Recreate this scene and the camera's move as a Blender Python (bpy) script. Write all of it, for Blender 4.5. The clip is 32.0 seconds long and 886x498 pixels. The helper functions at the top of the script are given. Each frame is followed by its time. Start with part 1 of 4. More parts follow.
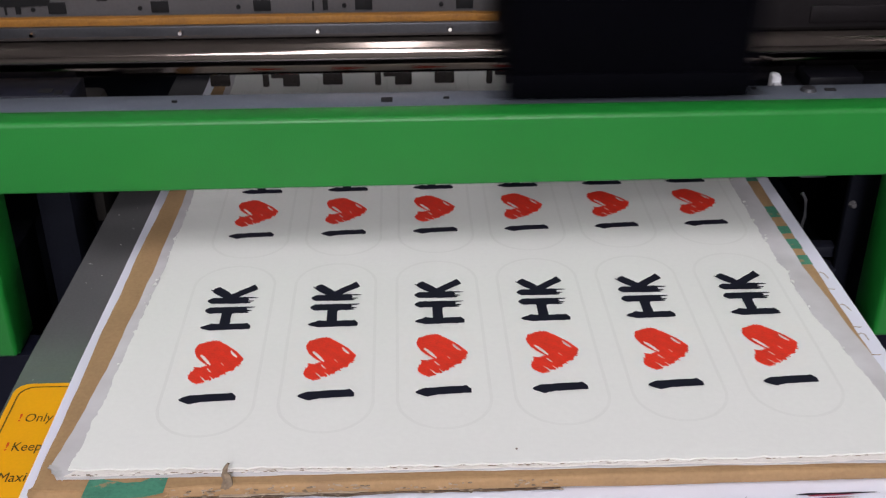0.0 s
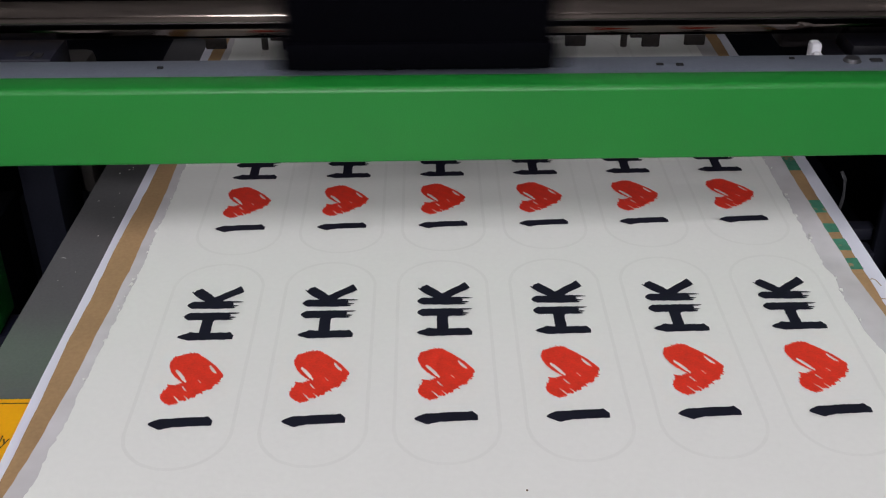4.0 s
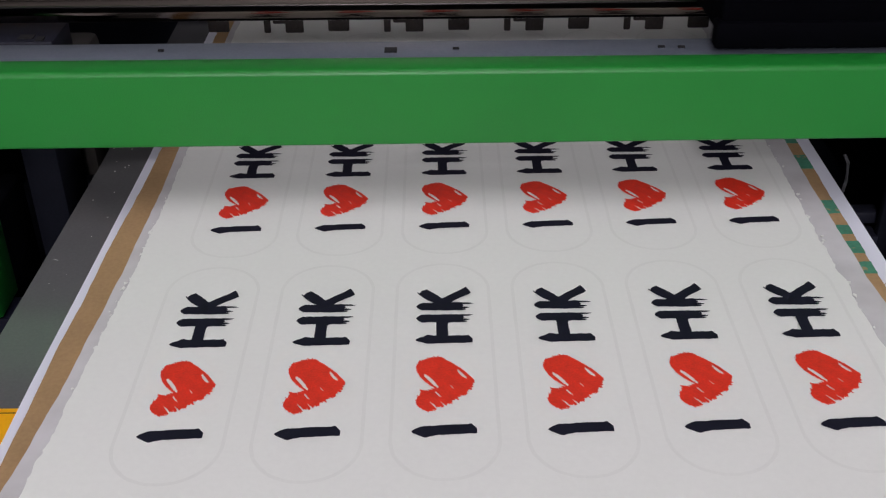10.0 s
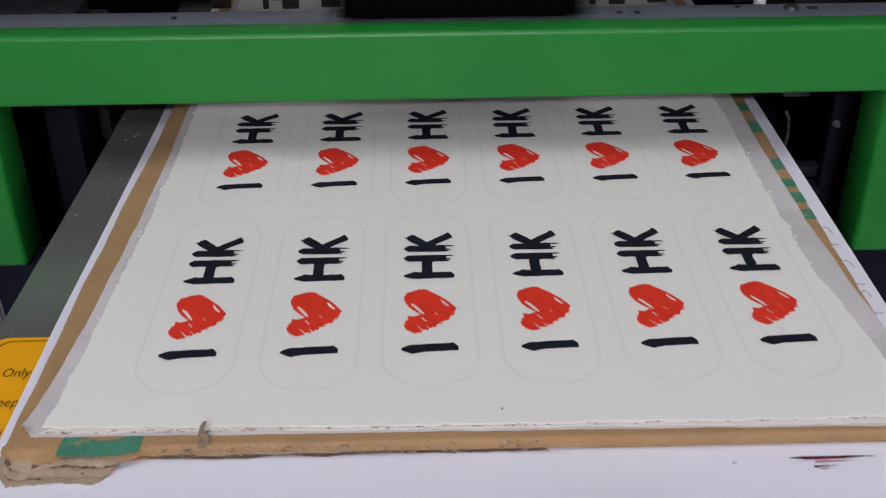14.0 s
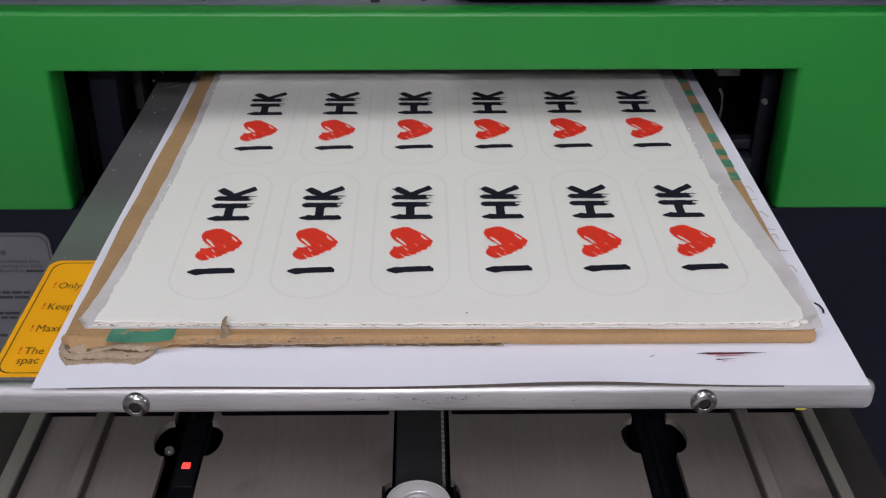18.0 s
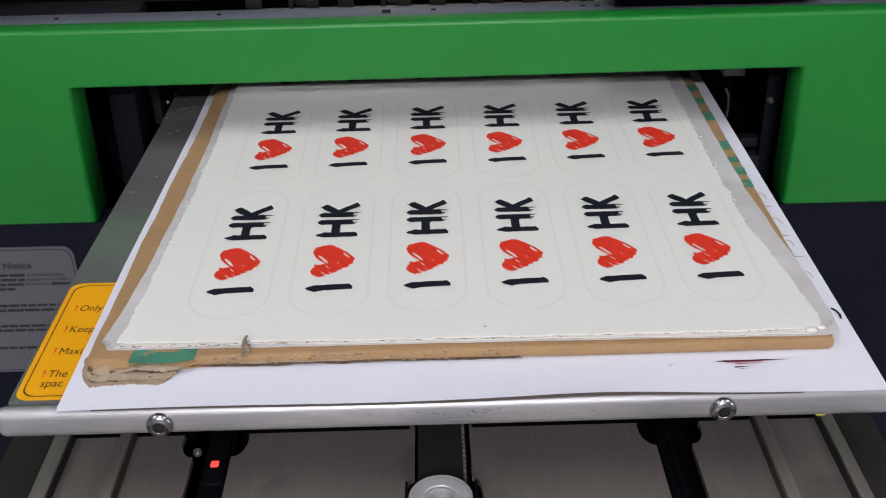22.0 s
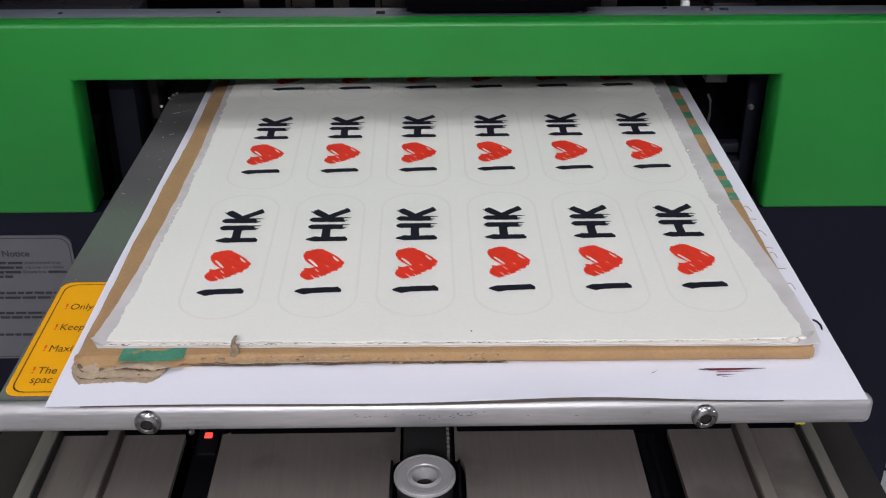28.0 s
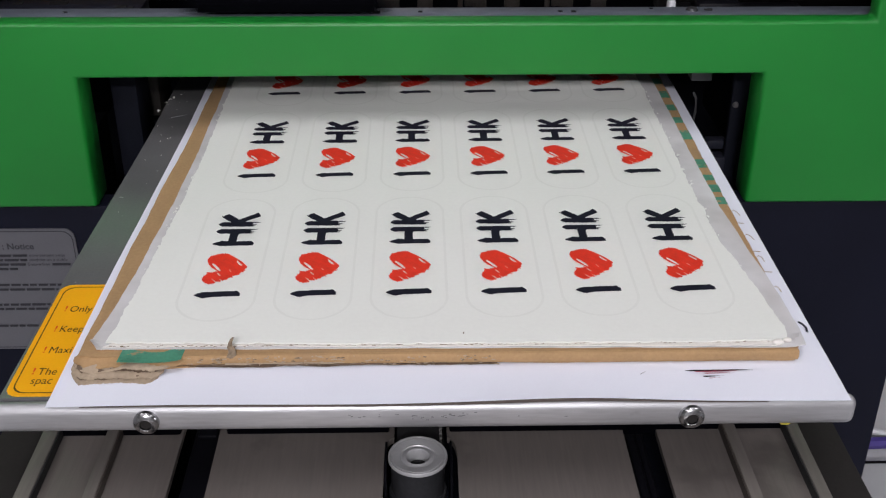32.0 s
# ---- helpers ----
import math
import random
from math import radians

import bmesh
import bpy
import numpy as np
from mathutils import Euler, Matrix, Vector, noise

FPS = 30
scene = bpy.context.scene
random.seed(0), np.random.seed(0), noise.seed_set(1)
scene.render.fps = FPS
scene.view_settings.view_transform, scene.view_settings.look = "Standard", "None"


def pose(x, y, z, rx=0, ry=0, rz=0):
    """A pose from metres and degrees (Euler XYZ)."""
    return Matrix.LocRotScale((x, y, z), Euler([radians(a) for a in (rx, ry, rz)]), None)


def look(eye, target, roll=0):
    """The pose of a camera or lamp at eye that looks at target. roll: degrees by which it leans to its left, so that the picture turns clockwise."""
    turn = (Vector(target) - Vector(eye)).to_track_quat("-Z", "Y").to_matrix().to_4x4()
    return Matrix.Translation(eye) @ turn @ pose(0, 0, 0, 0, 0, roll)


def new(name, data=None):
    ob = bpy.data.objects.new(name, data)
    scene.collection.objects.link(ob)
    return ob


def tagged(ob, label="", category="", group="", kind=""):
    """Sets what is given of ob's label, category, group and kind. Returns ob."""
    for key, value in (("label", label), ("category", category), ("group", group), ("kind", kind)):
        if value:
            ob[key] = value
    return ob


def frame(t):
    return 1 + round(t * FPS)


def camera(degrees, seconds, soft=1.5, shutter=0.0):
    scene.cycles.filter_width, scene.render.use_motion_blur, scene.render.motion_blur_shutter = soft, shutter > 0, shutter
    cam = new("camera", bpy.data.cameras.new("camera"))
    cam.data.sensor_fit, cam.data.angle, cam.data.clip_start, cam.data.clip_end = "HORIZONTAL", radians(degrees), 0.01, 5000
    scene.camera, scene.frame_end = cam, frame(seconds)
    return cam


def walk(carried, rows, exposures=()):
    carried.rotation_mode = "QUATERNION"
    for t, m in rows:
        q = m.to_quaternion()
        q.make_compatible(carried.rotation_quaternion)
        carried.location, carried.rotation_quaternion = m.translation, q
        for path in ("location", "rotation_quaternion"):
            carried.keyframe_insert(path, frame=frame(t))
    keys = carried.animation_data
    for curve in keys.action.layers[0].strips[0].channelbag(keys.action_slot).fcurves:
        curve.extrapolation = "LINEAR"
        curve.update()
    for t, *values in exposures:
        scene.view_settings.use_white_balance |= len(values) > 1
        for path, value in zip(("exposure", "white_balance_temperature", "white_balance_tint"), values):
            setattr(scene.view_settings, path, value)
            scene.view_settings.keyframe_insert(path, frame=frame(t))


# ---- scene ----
def view(x, y, z, yaw, pitch, roll):
    a, b = radians(yaw), radians(pitch)
    ahead = Vector((-math.sin(a) * math.cos(b), math.cos(a) * math.cos(b), math.sin(b)))
    eye = Vector((x, y, z))
    return look(eye, eye + ahead, roll)


cam = camera(43.73, 32.0, 1.15, 0.9)
walk(cam, [
    (0.0, view(-0.0160, -0.3964, 0.2309, -2.19, -29.27, -0.15)),
    (0.5, view(-0.0156, -0.3831, 0.2276, -1.87, -30.30, 0.06)),
    (1.0, view(-0.0147, -0.3737, 0.2249, -1.64, -30.90, 0.12)),
    (1.5, view(-0.0124, -0.3661, 0.2235, -1.30, -31.18, -0.01)),
    (2.0, view(-0.0108, -0.3614, 0.2236, -1.06, -31.42, -0.10)),
    (2.5, view(-0.0100, -0.3591, 0.2225, -0.99, -31.41, -0.13)),
    (3.0, view(-0.0095, -0.3589, 0.2226, -0.93, -31.48, -0.16)),
    (3.5, view(-0.0096, -0.3601, 0.2228, -0.96, -31.58, -0.14)),
    (5.5, view(-0.0079, -0.3661, 0.2211, -0.68, -31.51, -0.29)),
    (6.0, view(-0.0085, -0.3660, 0.2204, -0.73, -31.47, -0.31)),
    (6.5, view(-0.0071, -0.3663, 0.2206, -0.45, -31.50, -0.44)),
    (7.0, view(-0.0076, -0.3652, 0.2216, -0.53, -31.75, -0.31)),
    (7.5, view(-0.0082, -0.3643, 0.2219, -0.63, -31.89, -0.24)),
    (8.0, view(-0.0081, -0.3634, 0.2226, -0.61, -32.07, -0.17)),
    (8.5, view(-0.0068, -0.3627, 0.2227, -0.44, -32.16, -0.31)),
    (9.0, view(-0.0052, -0.3624, 0.2235, -0.19, -32.32, -0.47)),
    (9.5, view(-0.0050, -0.3626, 0.2227, -0.18, -32.23, -0.53)),
    (10.0, view(-0.0055, -0.3626, 0.2223, -0.25, -32.38, -0.46)),
    (10.5, view(-0.0065, -0.3628, 0.2217, -0.43, -32.70, -0.36)),
    (11.0, view(-0.0071, -0.3631, 0.2215, -0.55, -33.07, -0.32)),
    (11.5, view(-0.0078, -0.3637, 0.2216, -0.66, -33.29, -0.22)),
    (12.0, view(-0.0086, -0.3649, 0.2225, -0.77, -33.41, -0.14)),
    (12.5, view(-0.0086, -0.3737, 0.2219, -0.91, -32.90, -0.14)),
    (13.0, view(-0.0072, -0.3882, 0.2224, -1.01, -32.39, -0.26)),
    (13.5, view(-0.0046, -0.4038, 0.2243, -0.79, -32.11, -0.59)),
    (14.0, view(-0.0059, -0.4189, 0.2263, -1.19, -31.93, -0.40)),
    (14.5, view(-0.0078, -0.4338, 0.2287, -1.60, -31.78, -0.15)),
    (16.5, view(-0.0021, -0.4808, 0.2318, -0.74, -30.91, 0.33)),
    (17.0, view(0.0014, -0.4925, 0.2324, -0.44, -30.93, 0.13)),
    (17.5, view(0.0017, -0.5044, 0.2363, -0.85, -31.14, 0.38)),
    (18.0, view(0.0009, -0.5132, 0.2388, -1.19, -30.57, 0.42)),
    (18.5, view(0.0008, -0.5180, 0.2398, -1.10, -30.13, -0.10)),
    (19.0, view(0.0001, -0.5199, 0.2392, -0.94, -29.86, -0.64)),
    (19.5, view(-0.0001, -0.5209, 0.2394, -0.76, -29.88, -1.01)),
    (20.0, view(-0.0007, -0.5215, 0.2402, -0.67, -29.97, -1.13)),
    (20.5, view(-0.0006, -0.5223, 0.2402, -0.55, -29.94, -1.25)),
    (21.0, view(-0.0010, -0.5235, 0.2410, -0.53, -30.00, -1.25)),
    (21.5, view(-0.0006, -0.5243, 0.2414, -0.44, -30.03, -1.32)),
    (22.0, view(-0.0005, -0.5254, 0.2417, -0.42, -30.02, -1.33)),
    (22.5, view(-0.0006, -0.5262, 0.2425, -0.43, -30.09, -1.34)),
    (23.0, view(-0.0003, -0.5273, 0.2429, -0.42, -30.08, -1.30)),
    (23.5, view(0.0003, -0.5287, 0.2431, -0.37, -29.99, -1.24)),
    (24.0, view(0.0005, -0.5310, 0.2439, -0.51, -29.88, -0.86)),
    (24.5, view(0.0008, -0.5331, 0.2439, -0.61, -29.68, -0.37)),
    (25.0, view(0.0017, -0.5351, 0.2428, -0.60, -29.47, -0.22)),
    (25.5, view(0.0018, -0.5374, 0.2421, -0.63, -29.38, -0.18)),
    (27.5, view(-0.0002, -0.5442, 0.2420, -1.05, -29.35, 0.04)),
    (28.0, view(-0.0004, -0.5455, 0.2415, -1.08, -29.30, 0.04)),
    (28.5, view(-0.0002, -0.5465, 0.2421, -1.06, -29.35, 0.03)),
    (29.0, view(-0.0001, -0.5478, 0.2422, -1.04, -29.37, -0.02)),
    (29.5, view(0.0004, -0.5482, 0.2425, -1.00, -29.44, -0.10)),
    (30.0, view(0.0002, -0.5494, 0.2436, -1.00, -29.57, -0.06)),
    (30.5, view(0.0007, -0.5511, 0.2438, -0.91, -29.56, -0.13)),
    (31.0, view(0.0012, -0.5530, 0.2429, -0.85, -29.44, -0.14)),
    (31.5, view(0.0016, -0.5572, 0.2437, -0.93, -29.42, -0.08)),
    (32.0, view(0.0004, -0.5637, 0.2465, -1.36, -29.24, 0.23)),
], [(0.0, -0.15, 6500, 11), (1.0, -0.23, 6500, 11), (3.0, -0.32, 6500, 10), (9.0, -0.34, 6500, 12), (12.0, -0.57, 6500, 13), (14.0, -0.50, 6500, 12), (17.0, -0.38, 6500, 12), (18.0, -0.35, 6500, 10), (19.0, -0.22, 6500, 8), (20.5, -0.21, 6500, 8), (32.0, -0.22, 6500, 8)])

# ---- world and room light ----
world = bpy.data.worlds.new("world")
scene.world = world
world.use_nodes = True
world.node_tree.nodes["Background"].inputs[0].default_value = (0.8, 0.86, 0.95, 1)
world.node_tree.nodes["Background"].inputs[1].default_value = 0.02
LAMP = 15.0
# unseen lamps, added and placed to fit shadow edges and highlights
LAMPS = [(-0.03, -0.70, 1.6, 0.10, 1.2, 0.25), (-1.15, -0.70, 1.6, 0.10, 1.2, 0.25), (1.15, -0.70, 1.6, 0.10, 1.2, 0.13), (-0.12, -2.10, 1.46, 0.30, 0.60, 1.30), (-0.2, -2.85, 1.42, 0.90, 0.18, 6.3)]
ADDED_SIDE_LIGHT = 8.0



# ---- materials ----
def mat(name, color, rough=0.5, metal=0.0, vary=0.12, scale=60.0, bump=0.0, bscale=400.0, coat=0.0, stretch=(1, 1, 1),
        spots=None, spec=0.5, rvar=0.08):
    """Colour with two scales of variation, roughness variation and a fine bump; in object space, metres."""
    m = bpy.data.materials.new(name)
    m.use_nodes = True
    t = m.node_tree
    b = t.nodes["Principled BSDF"]
    b.inputs["Metallic"].default_value = metal
    b.inputs["Coat Weight"].default_value = coat
    b.inputs["Specular IOR Level"].default_value = spec
    co = t.nodes.new("ShaderNodeTexCoord")
    mp = t.nodes.new("ShaderNodeMapping")
    mp.inputs["Scale"].default_value = stretch
    t.links.new(co.outputs["Object"], mp.inputs["Vector"])

    def noisy(s, detail=4.0):
        n = t.nodes.new("ShaderNodeTexNoise")
        n.inputs["Scale"].default_value = s
        n.inputs["Detail"].default_value = detail
        t.links.new(mp.outputs["Vector"], n.inputs["Vector"])
        return n.outputs["Fac"]

    big, small = noisy(scale), noisy(bscale)
    add = t.nodes.new("ShaderNodeMath")
    add.operation = "ADD"
    t.links.new(big, add.inputs[0])
    t.links.new(small, add.inputs[1])
    ramp = t.nodes.new("ShaderNodeMapRange")
    ramp.inputs["From Min"].default_value, ramp.inputs["From Max"].default_value = 0.6, 1.4
    ramp.inputs["To Min"].default_value, ramp.inputs["To Max"].default_value = 1 - vary, 1 + vary
    t.links.new(add.outputs[0], ramp.inputs["Value"])
    mix = t.nodes.new("ShaderNodeVectorMath")
    mix.operation = "SCALE"
    mix.inputs[0].default_value = color
    t.links.new(ramp.outputs[0], mix.inputs["Scale"])
    out = mix.outputs["Vector"]
    if spots:
        spot_color, spot_scale, level = spots
        sp = t.nodes.new("ShaderNodeTexNoise")
        sp.inputs["Scale"].default_value = spot_scale
        sp.inputs["Detail"].default_value = 6
        t.links.new(co.outputs["Object"], sp.inputs["Vector"])
        st = t.nodes.new("ShaderNodeMapRange")
        st.inputs["From Min"].default_value, st.inputs["From Max"].default_value = level, level + 0.06
        t.links.new(sp.outputs["Fac"], st.inputs["Value"])
        mx = t.nodes.new("ShaderNodeMix")
        mx.data_type = "RGBA"
        t.links.new(st.outputs[0], mx.inputs["Factor"])
        t.links.new(out, mx.inputs["A"])
        mx.inputs["B"].default_value = (*spot_color, 1)
        out = mx.outputs["Result"]
    t.links.new(out, b.inputs["Base Color"])
    rr = t.nodes.new("ShaderNodeMapRange")
    rr.inputs["To Min"].default_value, rr.inputs["To Max"].default_value = max(rough - rvar, 0.02), min(rough + rvar, 1)
    t.links.new(big, rr.inputs["Value"])
    t.links.new(rr.outputs[0], b.inputs["Roughness"])
    if bump:
        bp = t.nodes.new("ShaderNodeBump")
        bp.inputs["Strength"].default_value = bump
        bp.inputs["Distance"].default_value = 0.0004
        t.links.new(small, bp.inputs["Height"])
        t.links.new(bp.outputs[0], b.inputs["Normal"])
    return m


def glow(name, color, strength):
    m = bpy.data.materials.new(name)
    m.use_nodes = True
    b = m.node_tree.nodes["Principled BSDF"]
    b.inputs["Base Color"].default_value = (*color, 1)
    b.inputs["Emission Color"].default_value = (*color, 1)
    b.inputs["Emission Strength"].default_value = strength
    return m


def film_material():
    m = bpy.data.materials.new("clear_film")
    m.use_nodes = True
    t = m.node_tree
    b = t.nodes["Principled BSDF"]
    b.inputs["Base Color"].default_value = (0.74, 0.73, 0.735, 1)
    b.inputs["Roughness"].default_value = 0.3
    n = t.nodes.new("ShaderNodeTexNoise")
    n.inputs["Scale"].default_value = 34
    n.inputs["Detail"].default_value = 5
    co = t.nodes.new("ShaderNodeTexCoord")
    t.links.new(co.outputs["Object"], n.inputs["Vector"])
    r = t.nodes.new("ShaderNodeMapRange")
    r.inputs["From Min"].default_value, r.inputs["From Max"].default_value = 0.3, 0.7
    r.inputs["To Min"].default_value, r.inputs["To Max"].default_value = 0.60, 0.84
    t.links.new(n.outputs["Fac"], r.inputs["Value"])
    t.links.new(r.outputs[0], b.inputs["Alpha"])
    return m


GREEN = mat("green_powder_coat", (0.0120, 0.195, 0.0275), 0.34, 0, 0.12, 12, 0.25, 2200, spec=0.35)
NAVY = mat("dark_navy_paint", (0.0055, 0.0062, 0.0135), 0.55, 0, 0.2, 15, 0.2, 1500, spec=0.12)
BLACK = mat("black_plastic", (0.004, 0.004, 0.006), 0.5, 0, 0.3, 40, 0.1, 900, spec=0.15)
BLACK_MATT = mat("black_matt_sheet_metal", (0.007, 0.008, 0.013), 0.75, 0, 0.3, 30, 0.1, 900, spec=0.08)
ZINC = mat("blue_grey_zinc_steel", (0.21, 0.24, 0.29), 0.40, 0.6, 0.12, 30, 0.08, 900)
TRAY = mat("dark_slate_steel", (0.012, 0.013, 0.021), 0.55, 0.0, 0.2, 30, 0.1, 900, spec=0.2)
STEEL = mat("dull_steel", (0.065, 0.066, 0.072), 0.4, 0.6, 0.18, 25, 0.1, 700)
CHROME = mat("polished_chrome", (0.62, 0.58, 0.55), 0.10, 1.0, 0.06, 20, 0, 300, 0, (0.1, 1, 1))
BOLT = mat("worn_zinc_bolt", (0.42, 0.42, 0.43), 0.24, 1.0, 0.2, 300, 0.1, 900)
ROD = mat("brownish_polished_rod", (0.125, 0.105, 0.092), 0.10, 1.0, 0.35, 20, 0, 300, 0, (0.06, 1, 1), rvar=0.03)
CARRIAGE = mat("matt_black_carriage", (0.0013, 0.0013, 0.0024), 0.7, 0, 0.3, 30, 0.1, 900, spec=0.02)
PANEL = mat("light_grey_sheet_steel", (0.13, 0.126, 0.13), 0.5, 0.2, 0.12, 40, 0.1, 700)
ALU = mat("brushed_aluminium", (0.68, 0.68, 0.70), 0.36, 0.85, 0.08, 30, 0.25, 900, 0, (0.06, 1, 1))
BAR = mat("satin_aluminium_bar", (0.50, 0.50, 0.515), 0.46, 0.75, 0.14, 40, 0.25, 900, 0, (0.10, 1, 1), ((0.44, 0.44, 0.45), 70, 0.70))
PULLEY = mat("turned_aluminium_pulley", (0.45, 0.45, 0.46), 0.42, 0.35, 0.08, 120, 0.1, 900)
SCUFF = mat("worn_grey_aluminium", (0.13, 0.13, 0.14), 0.55, 0.4, 0.2, 300, 0.2, 900)
PLATE = mat("smooth_grey_bed_plate", (0.24, 0.24, 0.245), 0.19, 0.55, 0.10, 30, 0.05, 900, 0, (1, 1, 1), ((0.75, 0.75, 0.74), 260, 0.70))
DECK = mat("brushed_taupe_steel", (0.165, 0.147, 0.135), 0.43, 0.28, 0.14, 26, 0.12, 900, 0, (1, 0.06, 1), ((0.120, 0.107, 0.098), 18, 0.60))
SIDE = mat("dark_grey_steel", (0.019, 0.017, 0.0165), 0.65, 0.0, 0.15, 30, 0.1, 700, spec=0.15)
DECK_STRIP = mat("worn_taupe_steel_strip", (0.185, 0.168, 0.153), 0.48, 0.4, 0.16, 30, 0.15, 700, 0, (1, 0.08, 1))
TOOTH = mat("grey_belt_tooth", (0.16, 0.155, 0.15), 0.6, 0, 0.2, 200, 0.1, 900)
TABLE = mat("pale_grey_laminate", (0.55, 0.55, 0.56), 0.5, 0, 0.05, 10, 0.05, 300)
EDGE_BROWN = mat("dark_brown_edge", (0.075, 0.058, 0.05), 0.7, 0, 0.4, 60, 0.1, 900)
SCRAP = mat("pale_yellow_tape", (0.50, 0.44, 0.06), 0.5, 0, 0.1, 60, 0.1, 900)
END_BLOCK = mat("dark_brown_sheet_metal", (0.012, 0.010, 0.011), 0.6, 0, 0.3, 30, 0.1, 900, spec=0.2)
ROLLER_ARM = mat("brown_grey_sheet_metal", (0.048, 0.042, 0.039), 0.6, 0, 0.3, 30, 0.1, 900, spec=0.2)
SHRED = mat("dark_torn_cardboard", (0.20, 0.15, 0.10), 0.9, 0, 0.4, 350, 0.5, 900)
STRIP_SHADE = mat("dark_brown_strip_shade", (0.045, 0.036, 0.030), 0.6, 0, 0.2, 60, 0.1, 900)
WHITE_PAPER = mat("white_copy_paper", (0.745, 0.765, 0.850), 0.7, 0, 0.02, 10, 0.08, 1500)
SHEET = mat("cream_white_film", (0.785, 0.80, 0.755), 0.36, 0, 0.025, 9, 0.12, 500)
SHEET_EDGE = mat("ragged_white_edge", (0.70, 0.675, 0.63), 0.7, 0, 0.06, 300, 0.4, 900)
CARD = mat("brown_cardboard", (0.36, 0.225, 0.108), 0.85, 0, 0.14, 60, 0.3, 700, 0, (1, 1, 1), ((0.30, 0.19, 0.10), 22, 0.62))
CARD_DARK = mat("dark_cardboard_and_gap_shade", (0.13, 0.09, 0.06), 0.9, 0, 0.4, 300, 0.5, 900)
CARD_TORN = mat("torn_grey_brown_cardboard", (0.36, 0.285, 0.205), 0.9, 0, 0.22, 120, 0.5, 700)
TAPE = mat("green_printed_band", (0.055, 0.22, 0.14), 0.7, 0, 0.25, 150, 0.1, 900, 0, (1, 1, 1), ((0.30, 0.22, 0.12), 260, 0.62))
FILM = film_material()
INK = mat("black_brush_ink", (0.008, 0.008, 0.018), 0.6, 0, 0.3, 300, 0.15, 1500, spec=0.25)
RED = mat("red_brush_ink", (0.74, 0.035, 0.016), 0.5, 0, 0.20, 260, 0.15, 1500)
PENCIL = mat("grey_cut_line", (0.752, 0.766, 0.722), 0.7, 0, 0.03, 60, 0, 900)
YELLOW = mat("yellow_label_vinyl", (0.86, 0.40, 0.005), 0.4, 0, 0.05, 60, 0.05, 900)
PRINT = mat("dark_label_print", (0.05, 0.03, 0.01), 0.5, 0, 0.1, 100, 0, 900)
MAROON = mat("maroon_ink", (0.28, 0.018, 0.05), 0.5, 0, 0.2, 200, 0, 900)
ALERT = mat("red_label_print", (0.7, 0.06, 0.02), 0.5, 0, 0.1, 100, 0, 900)
NOTICE = mat("grey_notice_foil", (0.105, 0.105, 0.118), 0.45, 0.2, 0.06, 50, 0.05, 900)
NOTICE_PRINT = mat("dark_notice_print", (0.014, 0.014, 0.02), 0.5, 0, 0.1, 100, 0, 900)
BELT_AND_SHADE = mat("black_belt_and_strip_shade", (0.012, 0.012, 0.013), 0.7, 0, 0.2, 200, 0.2, 900)
HOLE = mat("hole_black", (0.004, 0.004, 0.005), 0.9, 0, 0.1, 100, 0, 900)
GUIDE = mat("dull_grey_brown_guide", (0.034, 0.031, 0.028), 0.5, 0, 0.12, 60, 0.1, 900)
AMBER = mat("amber_wiring_strip", (0.30, 0.13, 0.016), 0.6, 0, 0.3, 80, 0.1, 900)
WALL = mat("grey_wall_paint", (0.30, 0.30, 0.30), 0.8, 0, 0.05, 2, 0.1, 60)
FLOOR = mat("grey_floor_vinyl", (0.28, 0.28, 0.29), 0.5, 0, 0.1, 3, 0.05, 80)
CEILING = mat("white_ceiling_paint", (0.75, 0.75, 0.74), 0.85, 0, 0.03, 2, 0.1, 60)
CABLE_BLUE = mat("violet_cable_sleeve", (0.06, 0.04, 0.22), 0.45, 0, 0.1, 60, 0, 900)
GREY_PLASTIC = mat("light_grey_plastic", (0.55, 0.56, 0.58), 0.45, 0, 0.06, 40, 0.05, 900)
TUBE = glow("lit_tube_diffuser", (0.985, 0.942, 1.0), 9.0)
LED = glow("red_indicator", (1.0, 0.07, 0.055), 1.25)


# ---- mesh helpers ----
def box(bm, x0, x1, y0, y1, z0, z1, bevel=0.0, seg=2):
    m = Matrix.Translation(((x0 + x1) / 2, (y0 + y1) / 2, (z0 + z1) / 2)) @ Matrix.Diagonal((x1 - x0, y1 - y0, z1 - z0, 1))
    verts = bmesh.ops.create_cube(bm, size=1, matrix=m)["verts"]
    if bevel:
        edges = {e for v in verts for e in v.link_edges}
        bmesh.ops.bevel(bm, geom=list(edges), offset=bevel, segments=seg, profile=0.5, affect="EDGES")


def cyl(bm, place, r, h, axis="z", seg=24, r2=None, bevel=0.0):
    turn = {"z": Matrix(), "y": Matrix.Rotation(math.pi / 2, 4, "X"), "x": Matrix.Rotation(math.pi / 2, 4, "Y")}[axis]
    verts = bmesh.ops.create_cone(bm, cap_ends=True, segments=seg, radius1=r, radius2=r if r2 is None else r2, depth=h,
                                  matrix=Matrix.Translation(place) @ turn)["verts"]
    if bevel:
        edges = {e for v in verts for e in v.link_edges if any(len(f.verts) > 4 for f in e.link_faces)}
        bmesh.ops.bevel(bm, geom=list(edges), offset=bevel, segments=2, profile=0.5, affect="EDGES")


